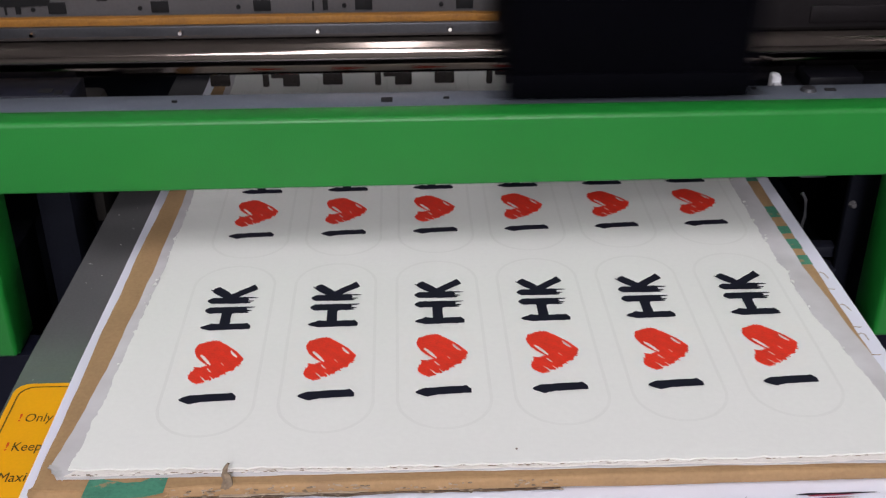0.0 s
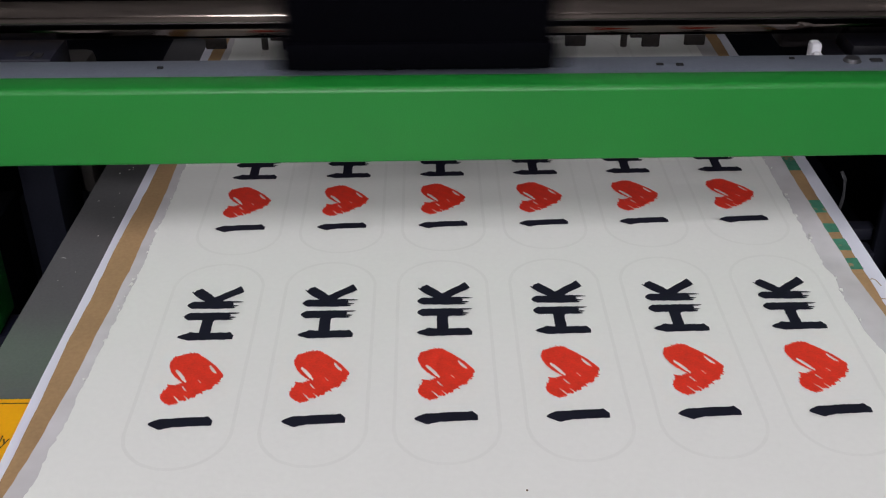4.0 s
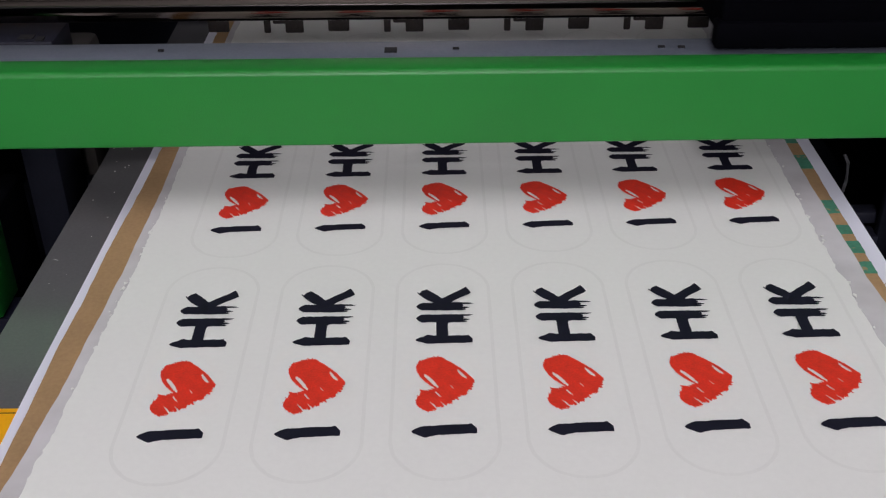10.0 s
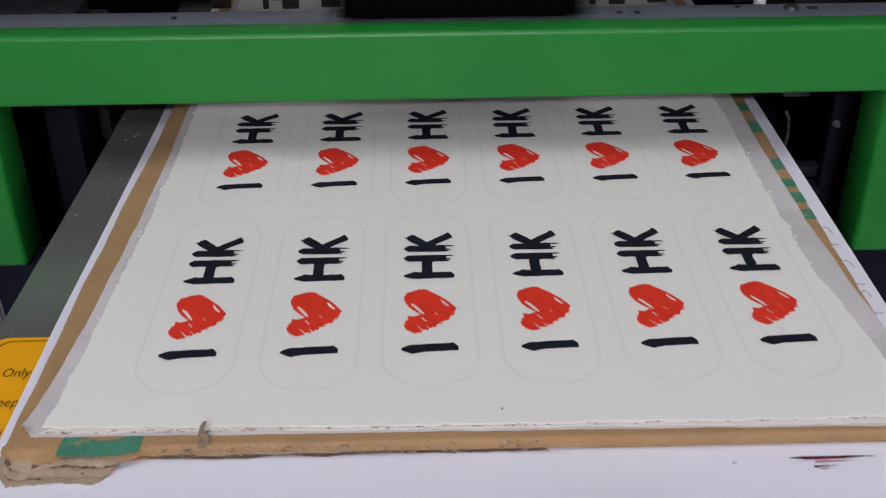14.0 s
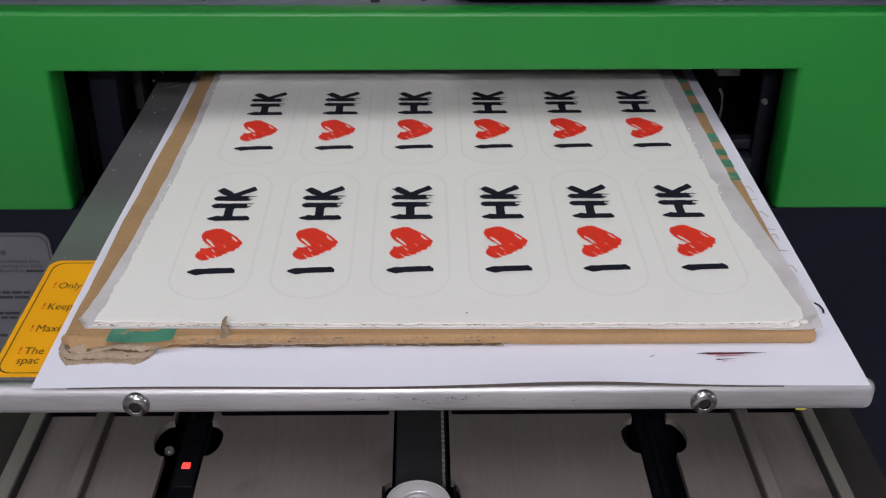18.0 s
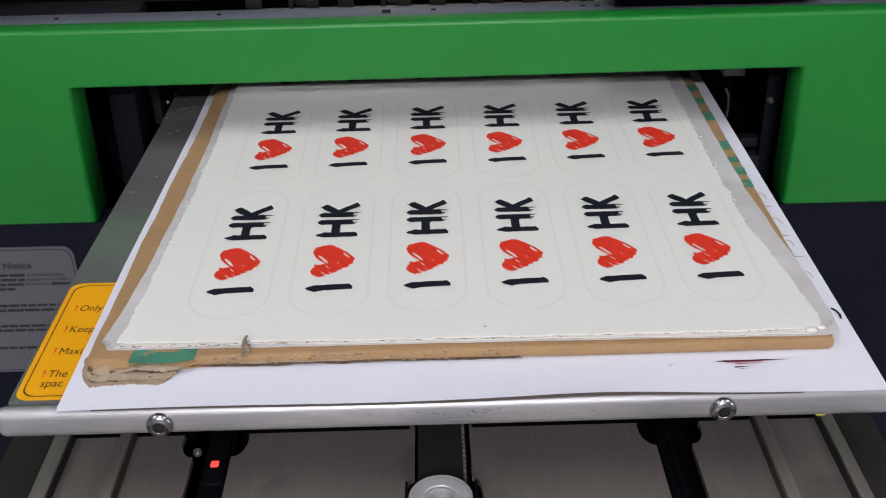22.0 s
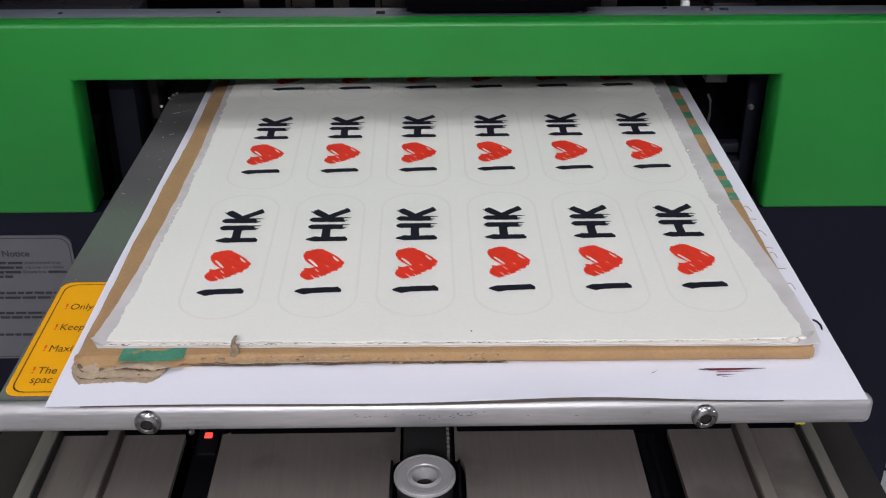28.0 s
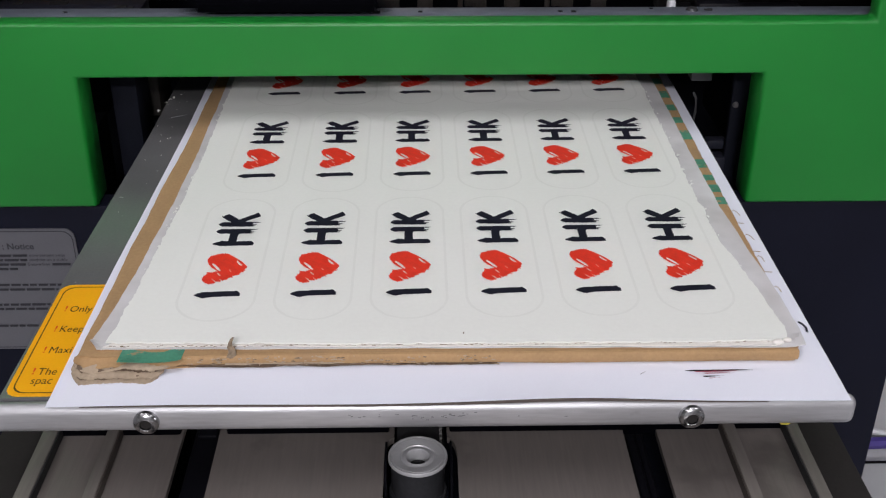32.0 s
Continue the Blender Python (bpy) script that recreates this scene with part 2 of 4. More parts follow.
def prism(bm, outline, z0, z1):
    """A flat slab with the given outline (x, y)."""
    low = [bm.verts.new((x, y, z0)) for x, y in outline]
    high = [bm.verts.new((x, y, z1)) for x, y in outline]
    bm.faces.new(high)
    bm.faces.new(low[::-1])
    n = len(outline)
    for i in range(n):
        bm.faces.new((low[i], low[(i + 1) % n], high[(i + 1) % n], high[i]))


def tube(bm, line, r, seg=8):
    """A round cable along a line of points."""
    rings = []
    pts = [Vector(p) for p in line]
    for i, p in enumerate(pts):
        way = (pts[min(i + 1, len(pts) - 1)] - pts[max(i - 1, 0)]).normalized()
        side = way.cross(Vector((0.1, 0.2, 1))).normalized()
        up = side.cross(way)
        rings.append([bm.verts.new(p + r * (math.cos(a) * side + math.sin(a) * up)) for a in [k * math.tau / seg for k in range(seg)]])
    for a, b in zip(rings, rings[1:]):
        for k in range(seg):
            bm.faces.new((a[k], a[(k + 1) % seg], b[(k + 1) % seg], b[k]))


def mesh_of(name, bm, material, smooth=True):
    bmesh.ops.recalc_face_normals(bm, faces=bm.faces)
    me = bpy.data.meshes.new(name)
    bm.to_mesh(me)
    bm.free()
    me.materials.append(material)
    if smooth:
        me.set_sharp_from_angle(angle=radians(35))
        for p in me.polygons:
            p.use_smooth = True
    return me


def part(name, bm, material, parent=None, label="", smooth=True):
    ob = new(name, mesh_of(name, bm, material, smooth))
    ob.parent = parent
    return tagged(ob, label)


def thing(name, label, category, group="", kind="", place=(0, 0, 0)):
    ob = new(name)
    ob.location = place
    return tagged(ob, label, category, group, kind)


def lettering(name, text, size, material, parent, m, label="", fat=0.0):
    """Built-in font text as a flat mesh part."""
    cu = bpy.data.curves.new(name, "FONT")
    cu.body, cu.size, cu.resolution_u, cu.offset = text, size, 3, fat
    ob = bpy.data.objects.new(name, cu)
    scene.collection.objects.link(ob)
    me = bpy.data.meshes.new_from_object(ob.evaluated_get(bpy.context.evaluated_depsgraph_get()))
    bpy.data.objects.remove(ob)
    me.materials.clear()
    me.materials.append(material)
    out = new(name, me)
    out.parent = parent
    out.matrix_basis = m
    return tagged(out, label)


# ---- the room ----
def room():
    for name, b in (("floor", (-3, 3, -4, 2.2, -0.95, -0.85)), ("ceiling", (-3, 3, -4, 2.2, 1.75, 1.85))):
        bm = bmesh.new()
        box(bm, *b)
        ob = part(name, bm, FLOOR if name == "floor" else CEILING)
        tagged(ob, "grey vinyl workshop floor" if name == "floor" else "white painted workshop ceiling", name, "", "structure")
    wy0, wy1, wz0, wz1 = -1.80, -1.30, 0.48, 0.92
    for name, boxes in (("wall_north", [(-3, 3, 2.2, 2.3, -0.95, 1.85)]), ("wall_south", [(-3, 3, -4.1, -4, -0.95, 1.85)]),
                        ("wall_east", [(3, 3.1, -4.1, wy0, -0.95, 1.85), (3, 3.1, wy1, 2.3, -0.95, 1.85), (3, 3.1, wy0, wy1, -0.95, wz0), (3, 3.1, wy0, wy1, wz1, 1.85)]),
                        ("wall_west", [(-3.1, -3, -4.1, 2.3, -0.95, 1.85)])):
        bm = bmesh.new()
        for b in boxes:
            box(bm, *b)
        tagged(part(name, bm, WALL), "plain grey painted workshop wall", "wall", "", "structure")
    # small unseen window in the east wall, added to give low light from the right
    win = thing("window_1", "unseen small window added for light from the right", "window", "", "structure", (3.05, (wy0 + wy1) / 2, wz0))
    hw, hh = (wy1 - wy0) / 2, wz1 - wz0
    for b in ((-hw, -hw + 0.03, 0, hh), (hw - 0.03, hw, 0, hh), (-hw + 0.0305, hw - 0.0305, 0, 0.03), (-hw + 0.0305, hw - 0.0305, hh - 0.03, hh)):
        bm = bmesh.new()
        box(bm, -0.03, 0.03, b[0] + 0.001, b[1] - 0.001, b[2] + 0.001, b[3] - 0.001, 0.002)
        part("window_frame", bm, CEILING, win)
    bm = bmesh.new()
    box(bm, 0.005, 0.012, -hw + 0.031, hw - 0.031, 0.031, hh - 0.031)
    part("pane", bm, TUBE, win, "glowing pane added as side light")
    li = bpy.data.lights.new("added_side_light", "AREA")
    li.shape, li.size, li.size_y, li.energy = "RECTANGLE", hh - 0.07, 2 * hw - 0.07, ADDED_SIDE_LIGHT
    li.color = (0.985, 0.942, 1.0)
    lo = new("added_side_light", li)
    lo.matrix_basis = pose(2.99, (wy0 + wy1) / 2, (wz0 + wz1) / 2, 0, 90, 0)
    # assumed fixtures around the added lamps
    for x, y, z, w, l, k in LAMPS:
        lamp = thing("ceiling_light", "unseen ceiling light with lit diffuser, added to light the printer", "lamp", "ceiling lights", "", (x, y, z))
        bm = bmesh.new()
        box(bm, -w / 2 - 0.02, w / 2 + 0.02, -l / 2 - 0.03, l / 2 + 0.03, 0.03, 1.75 - z, 0.006)
        part("housing", bm, CEILING, lamp)
        bm = bmesh.new()
        box(bm, -w / 2, w / 2, -l / 2, l / 2, 0.004, 0.029, 0.004)
        part("diffuser", bm, TUBE, lamp, "glowing white diffuser")
        li = bpy.data.lights.new("tube_light", "AREA")
        li.shape, li.size, li.size_y, li.energy = "RECTANGLE", w, l, LAMP * k
        li.color = (0.985, 0.942, 1.0)
        lo = new("tube_light", li)
        lo.matrix_basis = pose(x, y, z)


# ---- the printer ----
def printer():
    p = thing("flatbed_printer", "green and dark navy flatbed printer with an open front", "printer", "", "", (0, 0, -0.5))
    base_z = Matrix.Translation((0, 0, 0.5))

    def add(name, bm, material, label="", parent=None):
        bm.transform(base_z)
        return part(name, bm, material, parent or p, label)

    # green front cover with the upper and the lower opening
    xs, zs = (-0.40, -0.240, -0.1828, 0.1876, 0.243, 0.300), (-0.0405, 0.0373, 0.0672, 0.26)
    bm = bmesh.new()
    grid = [[bm.verts.new((x, 0, z)) for x in xs] for z in zs]
    for v in grid[1]:
        v.co.z += 0.0032 * v.co.x
    faces = []
    for r, row in enumerate(((0, 1, 3, 4), (0, 1, 2, 3, 4), (0, 4))):
        for c in row:
            faces.append(bm.faces.new((grid[r][c], grid[r][c + 1], grid[r + 1][c + 1], grid[r + 1][c])))
    out = bmesh.ops.extrude_face_region(bm, geom=faces)
    bmesh.ops.translate(bm, verts=[g for g in out["geom"] if isinstance(g, bmesh.types.BMVert)], vec=(0, 0.0134, 0))
    bmesh.ops.delete(bm, geom=[v for v in bm.verts if not v.link_faces], context="VERTS")
    bmesh.ops.recalc_face_normals(bm, faces=bm.faces)
    sharp = [e for e in bm.edges if len(e.link_faces) == 2 and e.calc_face_angle() > 1.0]
    bmesh.ops.bevel(bm, geom=sharp, offset=0.0022, segments=3, profile=0.5, affect="EDGES")
    add("front_cover", bm, GREEN, "green powder-coated steel front cover")

    for x0, x1 in ((-0.1853, -0.1826), (0.1874, 0.1901)):
        bm = bmesh.new()
        box(bm, x0, x1, 0.0024, 0.0225, -0.0400, 0.0364, 0.0006)
        add("return_flange", bm, GREEN)

    # dark base below the cover and housing behind it
    bm = bmesh.new()
    box(bm, -0.40, 0.297, 0.003, 0.02, -0.5, -0.0410, 0.002)
    add("base_panel", bm, NAVY, "dark navy painted base panel")
    for name, b in (("side_wall", (-0.40, -0.385, 0.021, 0.45, -0.5, 0.26)), ("side_wall", (0.283, 0.297, 0.021, 0.45, -0.5, 0.26)),
                    ("rear_wall", (-0.384, 0.282, 0.436, 0.45, -0.5, 0.26)), ("bottom_plate", (-0.384, 0.282, 0.021, 0.435, -0.075, -0.065))):
        bm = bmesh.new()
        box(bm, *b)
        add(name, bm, BLACK_MATT)
    bm = bmesh.new()
    box(bm, -0.40, 0.297, 0.17, 0.45, 0.2605, 0.275, 0.003)
    add("top_cover", bm, NAVY, "dark navy top cover")
    bm = bmesh.new()
    box(bm, -0.384, 0.282, 0.0140, 0.0165, 0.0405, 0.0600)
    add("inner_lip", bm, BLACK_MATT)
    # inner side plates beside the bed
    for x0, x1 in ((-0.232, -0.228), (0.214, 0.218)):
        bm = bmesh.new()
        box(bm, x0, x1, 0.02, 0.213, -0.064, 0.0375, 0.0005)
        add("inner_plate", bm, BLACK_MATT)
    bm = bmesh.new()
    box(bm, -0.384, 0.282, 0.214, 0.218, 0.0300, 0.10)
    add("inner_rear_plate", bm, BLACK_MATT)

    # blue-grey steel rail behind the cover, folded down at the back
    bm = bmesh.new()
    box(bm, -0.36, 0.281, 0.0136, 0.0300, 0.0610, 0.0662, 0.0006)
    box(bm, -0.36, 0.281, 0.0285, 0.0300, 0.044, 0.0610)
    rail = add("steel_rail", bm, ZINC, "blue-grey zinc-plated steel rail")
    for x, y, w, h in ((-0.0225, 0.0205, 0.0046, 0.0042), (-0.1075, 0.0222, 0.0022, 0.0014), (0.0015, 0.0216, 0.0024, 0.0014), (0.0848, 0.021, 0.0026, 0.0018),
                       (0.0775, 0.0214, 0.0026, 0.0014), (0.159, 0.0235, 0.0044, 0.0024), (-0.19, 0.022, 0.0022, 0.0014), (0.128, 0.026, 0.002, 0.0012)):
        bm = bmesh.new()
        box(bm, x - w / 2, x + w / 2, y - h / 2, y + h / 2, 0.0660, 0.0668, 0.0002)
        add("clip", bm, HOLE, "", rail)
    bm = bmesh.new()
    cyl(bm, (0.1500, 0.0236, 0.0668), 0.0035, 0.0014, "z", 20, 0.0026)
    add("screw", bm, STEEL, "", rail)

    # unseen plate added low over the bed under the rod to cast shade, its ends bent forward
    bm = bmesh.new()
    box(bm, -0.1600, 0.1640, 0.0678, 0.1150, 0.0130, 0.0260, 0.0005)
    for x0, x1, y0 in ((-0.1550, -0.1215, 0.0540), (0.1420, 0.1640, 0.0500)):
        box(bm, x0, x1, y0, 0.0677, 0.0205, 0.0260, 0.0005)
    add("shade_plate", bm, BLACK, "unseen black plate added to shade the bed")
    # trays behind the rail, beside the bed
    bm = bmesh.new()
    box(bm, -0.380, -0.1565, 0.0480, 0.072, 0.0405, 0.0600, 0.001)
    tray = add("side_tray", bm, TRAY)
    for x, y, w in ((-0.168, 0.053, 0.006), (-0.162, 0.051, 0.003), (-0.205, 0.060, 0.010), (-0.228, 0.060, 0.005), (-0.250, 0.056, 0.008)):
        bm = bmesh.new()
        box(bm, x - w / 2, x + w / 2, y - 0.0022, y + 0.0022, 0.0596, 0.0604)
        add("slot", bm, HOLE, "", tray)
    # capping unit at the parking side
    bm = bmesh.new()
    box(bm, 0.152, 0.225, 0.0485, 0.074, 0.0405, 0.056, 0.002)
    box(bm, 0.160, 0.185, 0.050, 0.07, 0.054, 0.062, 0.002)
    add("capping_unit", bm, BLACK)
    bm = bmesh.new()
    box(bm, 0.1415, 0.1460, 0.044, 0.050, 0.0405, 0.0650, 0.0015)
    box(bm, 0.1420, 0.1455, 0.038, 0.045, 0.0590, 0.0620, 0.001)
    add("lever", bm, GREY_PLASTIC, "white plastic lever")
    # guide rod and the frame behind it
    bm = bmesh.new()
    cyl(bm, (-0.05, 0.0600, 0.0723), 0.0084, 0.66, "x", 48)
    add("guide_rod", bm, ROD, "polished chrome carriage guide rod")
    bm = bmesh.new()
    box(bm, -0.38, 0.28, 0.1195, 0.1225, 0.0440, 0.0665, 0.0008)
    bar = add("frame_bar", bm, STEEL, "dull grey steel frame bar")
    # roller arms that hang from the bar over the bed
    for k in range(5):
        x = -0.1050 + k * 0.0548
        for name, dx, w, z0 in (("roller_arm", 0.0, 0.0096, 0.0362), ("arm_leg", 0.0222, 0.0030, 0.0356), ("arm_leg", 0.0346, 0.0082, 0.0356), ("arm_bridge", 0.0284, 0.0070, 0.0400)):
            if x + dx < 0.128:
                bm = bmesh.new()
                box(bm, x + dx - w / 2, x + dx + w / 2, 0.1175, 0.1193, z0, 0.0470, 0.0006)
                add(name, bm, ROLLER_ARM, "", bar)
    for x in (-0.2617, -0.1917, -0.1216, -0.0561, 0.0073, 0.073, 0.139, 0.205):
        bm = bmesh.new()
        cyl(bm, (x, 0.1185, 0.0635), 0.0016, 0.003, "y", 16, 0.0009)
        add("screw", bm, CHROME, "", bar)
    bm = bmesh.new()
    box(bm, -0.38, 0.28, 0.1240, 0.1290, 0.0632, 0.0692, 0.0006)
    box(bm, -0.38, -0.10, 0.1318, 0.1338, 0.0790, 0.0830, 0.0003)
    add("amber_strip", bm, AMBER, "amber wiring strip")
    bm = bmesh.new()
    box(bm, -0.38, 0.28, 0.1340, 0.1370, 0.060, 0.15, 0.0006)
    panel = add("perforated_panel", bm, PANEL, "grey steel panel with square holes")
    for k in range(3, 12):
        x = -0.3306 + k * 0.0494
        bm = bmesh.new()
        box(bm, x - 0.0042, x + 0.0042, 0.1330, 0.1345, 0.0690, 0.0745, 0.0003)
        add("square_hole", bm, HOLE, "", panel)
        bm = bmesh.new()
        box(bm, x + 0.0195, x + 0.0245, 0.1332, 0.1345, 0.0750, 0.0785, 0.0003)
        add("slot", bm, HOLE, "", panel)
        bm = bmesh.new()
        cyl(bm, (x - 0.0095 - 0.002 * (k % 2), 0.1338, 0.0712), 0.0011, 0.0014, "y", 12)
        if k % 3 == 0:
            box(bm, x - 0.0200, x - 0.0175, 0.1332, 0.1345, 0.0690, 0.0752, 0.0003)
            box(bm, x - 0.0252, x - 0.0242, 0.1332, 0.1345, 0.0688, 0.0735, 0.0002)
        add("small_hole", bm, HOLE, "", panel)

    # dark gap where the panel is cut away
    bm = bmesh.new()
    prism(bm, [(-0.380, 0.0712), (-0.2120, 0.0706), (-0.2130, 0.0730), (-0.2050, 0.0726), (-0.1860, 0.0732), (-0.1850, 0.0766), (-0.2180, 0.0776), (-0.380, 0.0776)], 0, 0.0012)
    bm.transform(Matrix.Translation((0, 0.1343, 0)) @ Matrix.Rotation(math.pi / 2, 4, "X"))
    add("cut_out", bm, HOLE, "", panel)

    bm = bmesh.new()
    box(bm, 0.1480, 0.281, 0.1005, 0.1170, 0.0410, 0.130, 0.002)
    box(bm, 0.1750, 0.215, 0.0995, 0.1010, 0.0700, 0.078, 0.0006)
    add("end_block", bm, END_BLOCK, "dark sheet metal end block")

    # small fittings beside the bed opening
    bm = bmesh.new()
    box(bm, 0.157, 0.169, 0.034, 0.044, 0.0210, 0.0275, 0.0008)
    box(bm, 0.160, 0.164, 0.0435, 0.0460, 0.0240, 0.0379, 0.0004)
    add("bracket", bm, STEEL, "small folded steel bracket")
    bm = bmesh.new()
    tube(bm, [(0.1586, 0.0325, 0.0150), (0.1602, 0.031, 0.0118), (0.1604, 0.0300, 0.0040), (0.1596, 0.030, -0.0035)], 0.0007)
    add("wire_guide", bm, STEEL, "thin bent wire guide")
    bm = bmesh.new()
    box(bm, -0.1870, -0.1600, 0.085, 0.120, -0.0210, 0.0375, 0.004)
    add("guide_block", bm, GUIDE, "dull grey-brown guide block")
    bm = bmesh.new()
    box(bm, 0.1855, 0.213, 0.0455, 0.050, -0.062, 0.030, 0.001)
    add("fitting_plate", bm, BLACK_MATT)
    bm = bmesh.new()
    cyl(bm, (0.1880, 0.0445, 0.0020), 0.0019, 0.0025, "y", 16, 0.0011)
    add("screw", bm, PANEL)
    for x0, x1, y0, y1, z0, z1 in ((0.180, 0.1865, 0.045, 0.055, -0.050, -0.032), (0.176, 0.188, 0.052, 0.060, -0.030, -0.024), (0.192, 0.208, 0.03, 0.044, -0.045, -0.02), (-0.215, -0.19, 0.03, 0.07, -0.06, -0.01), (-0.18, -0.165, 0.05, 0.08, -0.06, 0.02)):
        bm = bmesh.new()
        box(bm, x0, x1, y0, y1, z0, z1, 0.0012)
        add("roller_block", bm, TRAY if 0.17 < x0 < 0.19 else BLACK_MATT)

    # notice plate on the base
    bm = bmesh.new()
    r, x0, x1, z0, z1 = 0.006, -0.315, -0.1995, -0.138, -0.0551
    pts = []
    for cx, cz, a0 in ((x1 - r, z1 - r, 0), (x0 + r, z1 - r, 90), (x0 + r, z0 + r, 180), (x1 - r, z0 + r, 270)):
        pts += [(cx + r * math.cos(radians(a0 + a)), cz + r * math.sin(radians(a0 + a))) for a in (0, 22, 45, 68, 90)]
    prism(bm, pts, 0, 0.001)
    bm.transform(Matrix.Translation((0, 0.003, 0)) @ Matrix.Rotation(math.pi / 2, 4, "X"))
    notice = add("notice_plate", bm, NOTICE, "grey notice plate with dark print")
    bm = bmesh.new()
    n, cx, cz = len(pts), (x0 + x1) / 2, (z0 + z1) / 2
    rims = [[bm.verts.new((q[0] - math.copysign(e, q[0] - cx), 0.0018, q[1] - math.copysign(e, q[1] - cz))) for q in pts] for e in (0.0012, 0.0017)]
    for k in range(n):
        bm.faces.new((rims[0][k], rims[0][(k + 1) % n], rims[1][(k + 1) % n], rims[1][k]))
    add("border", bm, NOTICE_PRINT, "", notice)
    lettering("title", ": Notice", 0.0056, NOTICE_PRINT, notice, pose(-0.2425, 0.0018, 0.4318, 90), "", 0.0001)
    for k, (z, right) in enumerate(((-0.0724, -0.2070), (-0.0754, -0.2060), (-0.0784, -0.2047), (-0.0814, -0.2360), (-0.0923, -0.2100), (-0.0955, -0.2090), (-0.1060, -0.2150), (-0.1090, -0.212), (-0.1210, -0.2100))):
        rng = random.Random(k)
        x = right
        if k < 3:
            line = lettering("line", ("environment away", "machine on a stable", "Ensure free")[k], 0.0028, NOTICE_PRINT, notice, pose(0, 0.0018, 0.5 + z - 0.0008, 90))
            wide = max(v.co.x for v in line.data.vertices)
            line.location.x = right - wide - (0.012 if k == 2 else 0.0)
            if k == 2:
                bm = bmesh.new()
                box(bm, right - 0.0105, right, 0.0014, 0.0019, z - 0.0006, z + 0.0006)
                add("text_bar", bm, NOTICE_PRINT, "", notice)
                wide += 0.012
            x = right - wide - 0.0012
        while x > -0.305:
            w = rng.uniform(0.003, 0.009)
            bm = bmesh.new()
            box(bm, x - w, x, 0.0014, 0.0019, z - 0.0006, z + 0.0006)
            add("text_bar", bm, NOTICE_PRINT, "", notice)
            x -= w + 0.0011
    return p


def deck():
    """The rail deck in front of the base: steel panels between slots, on a dark frame."""
    d = thing("rail_deck", "brushed taupe steel rail deck in front of the printer", "printer base", "", "", (0, 0, -0.5))
    up = Matrix.Translation((0, 0, 0.5))
    top, y0, y1 = -0.0450, -0.42, 0.001

    def add(name, bm, material, label="", parent=None):
        bm.transform(up)
        return part(name, bm, material, parent or d, label)

    # panels; the slot sides have a round notch
    def notched(x, side):
        pts = [(x, y0)]
        n = 14
        for k in range(n + 1):
            a = math.pi * k / n
            pts.append((x - side * 0.0058 * math.sin(a) * 1.0, -0.1777 - 0.0105 * math.cos(a)))
        return pts + [(x, y1)]

    def panel(left, right):
        bm = bmesh.new()
        prism(bm, left + right[::-1], top - 0.003, top)
        bm.normal_update()
        return add("deck_panel", bm, DECK)

    ls, lr, rl, rr = -0.0985, -0.0835, 0.0845, 0.0985
    panel([(-0.1700, y0), (-0.1700, y1)], notched(ls, 1))
    arc = [(-0.0110 - 0.0038 * math.cos(math.pi / 2 * k / 8), -0.2148 + 0.0120 * math.sin(math.pi / 2 * k / 8)) for k in range(9)]
    panel(notched(lr, -1), [(-0.0148, y0)] + arc + [(-0.0110, y1)])
    panel([(0.0148, y0)] + [(-x, y) for x, y in arc] + [(0.0110, y1)], notched(rl, 1))
    panel(notched(rr, -1), [(0.1700, y0), (0.1700, y1)])
    for x0, x1 in ((-0.1546, -0.1484), (-0.1284, -0.1237), (0.1253, 0.1302), (0.1515, 0.1565)):
        bm = bmesh.new()
        box(bm, x0, x1, y0, y1, top, top + 0.0050, 0.0005)
        strip = add("guide_strip", bm, DECK_STRIP)
        # thin dark face: the shade on the strip's inner side, put into colour
        bm = bmesh.new()
        inner = x1 if x1 < 0 else x0 - 0.0006
        box(bm, inner, inner + 0.0006, y0, y1, top + 0.0001, top + 0.0045)
        add("shaded_side", bm, BELT_AND_SHADE if abs(x0) > 0.14 else STRIP_SHADE, "inner side of the strip, coloured dark as shade", strip)
    for x0, x1 in ((-0.1735, -0.1550), (0.1570, 0.1735)):
        bm = bmesh.new()
        box(bm, x0, x1, y0, y1, top + 0.0002, top + 0.0015, 0.0006)
        box(bm, x0 if x0 < 0 else x1 - 0.003, x0 + 0.003 if x0 < 0 else x1, y0, y1, -0.12, top, 0.0006)
        add("side_rail", bm, SIDE, "dark steel side rail")
    bm = bmesh.new()
    box(bm, -0.17, 0.17, y0, y1, -0.5, -0.075)
    add("frame", bm, BLACK_MATT, "dark frame under the deck")
    for x0, x1 in ((ls + 0.001, lr - 0.001), (rl + 0.001, rr - 0.001)):
        bm = bmesh.new()
        box(bm, x0 + 0.003, x1 - 0.005, y0, y1, -0.0745, -0.0565, 0.001)
        cyl(bm, (x1 - 0.003, (y0 + y1) / 2, -0.0585), 0.0018, y1 - y0, "y", 10)
        add("linear_rail", bm, BLACK, "black linear rail in the slot")
    # sensor bracket with its lit indicator
    bm = bmesh.new()
    box(bm, -0.0952, -0.0842, y0, -0.1560, -0.0560, -0.0506, 0.0008)
    box(bm, -0.0935, -0.0858, -0.1980, -0.1600, -0.0507, -0.0490, 0.0006)
    sensor = add("sensor_bracket", bm, BLACK, "black sensor arm lying in the slot")
    bm = bmesh.new()
    box(bm, -0.0919, -0.0887, -0.1886, -0.1851, -0.0492, -0.0484, 0.0005)
    add("indicator", bm, LED, "lit red indicator lamp", sensor)
    bm = bmesh.new()
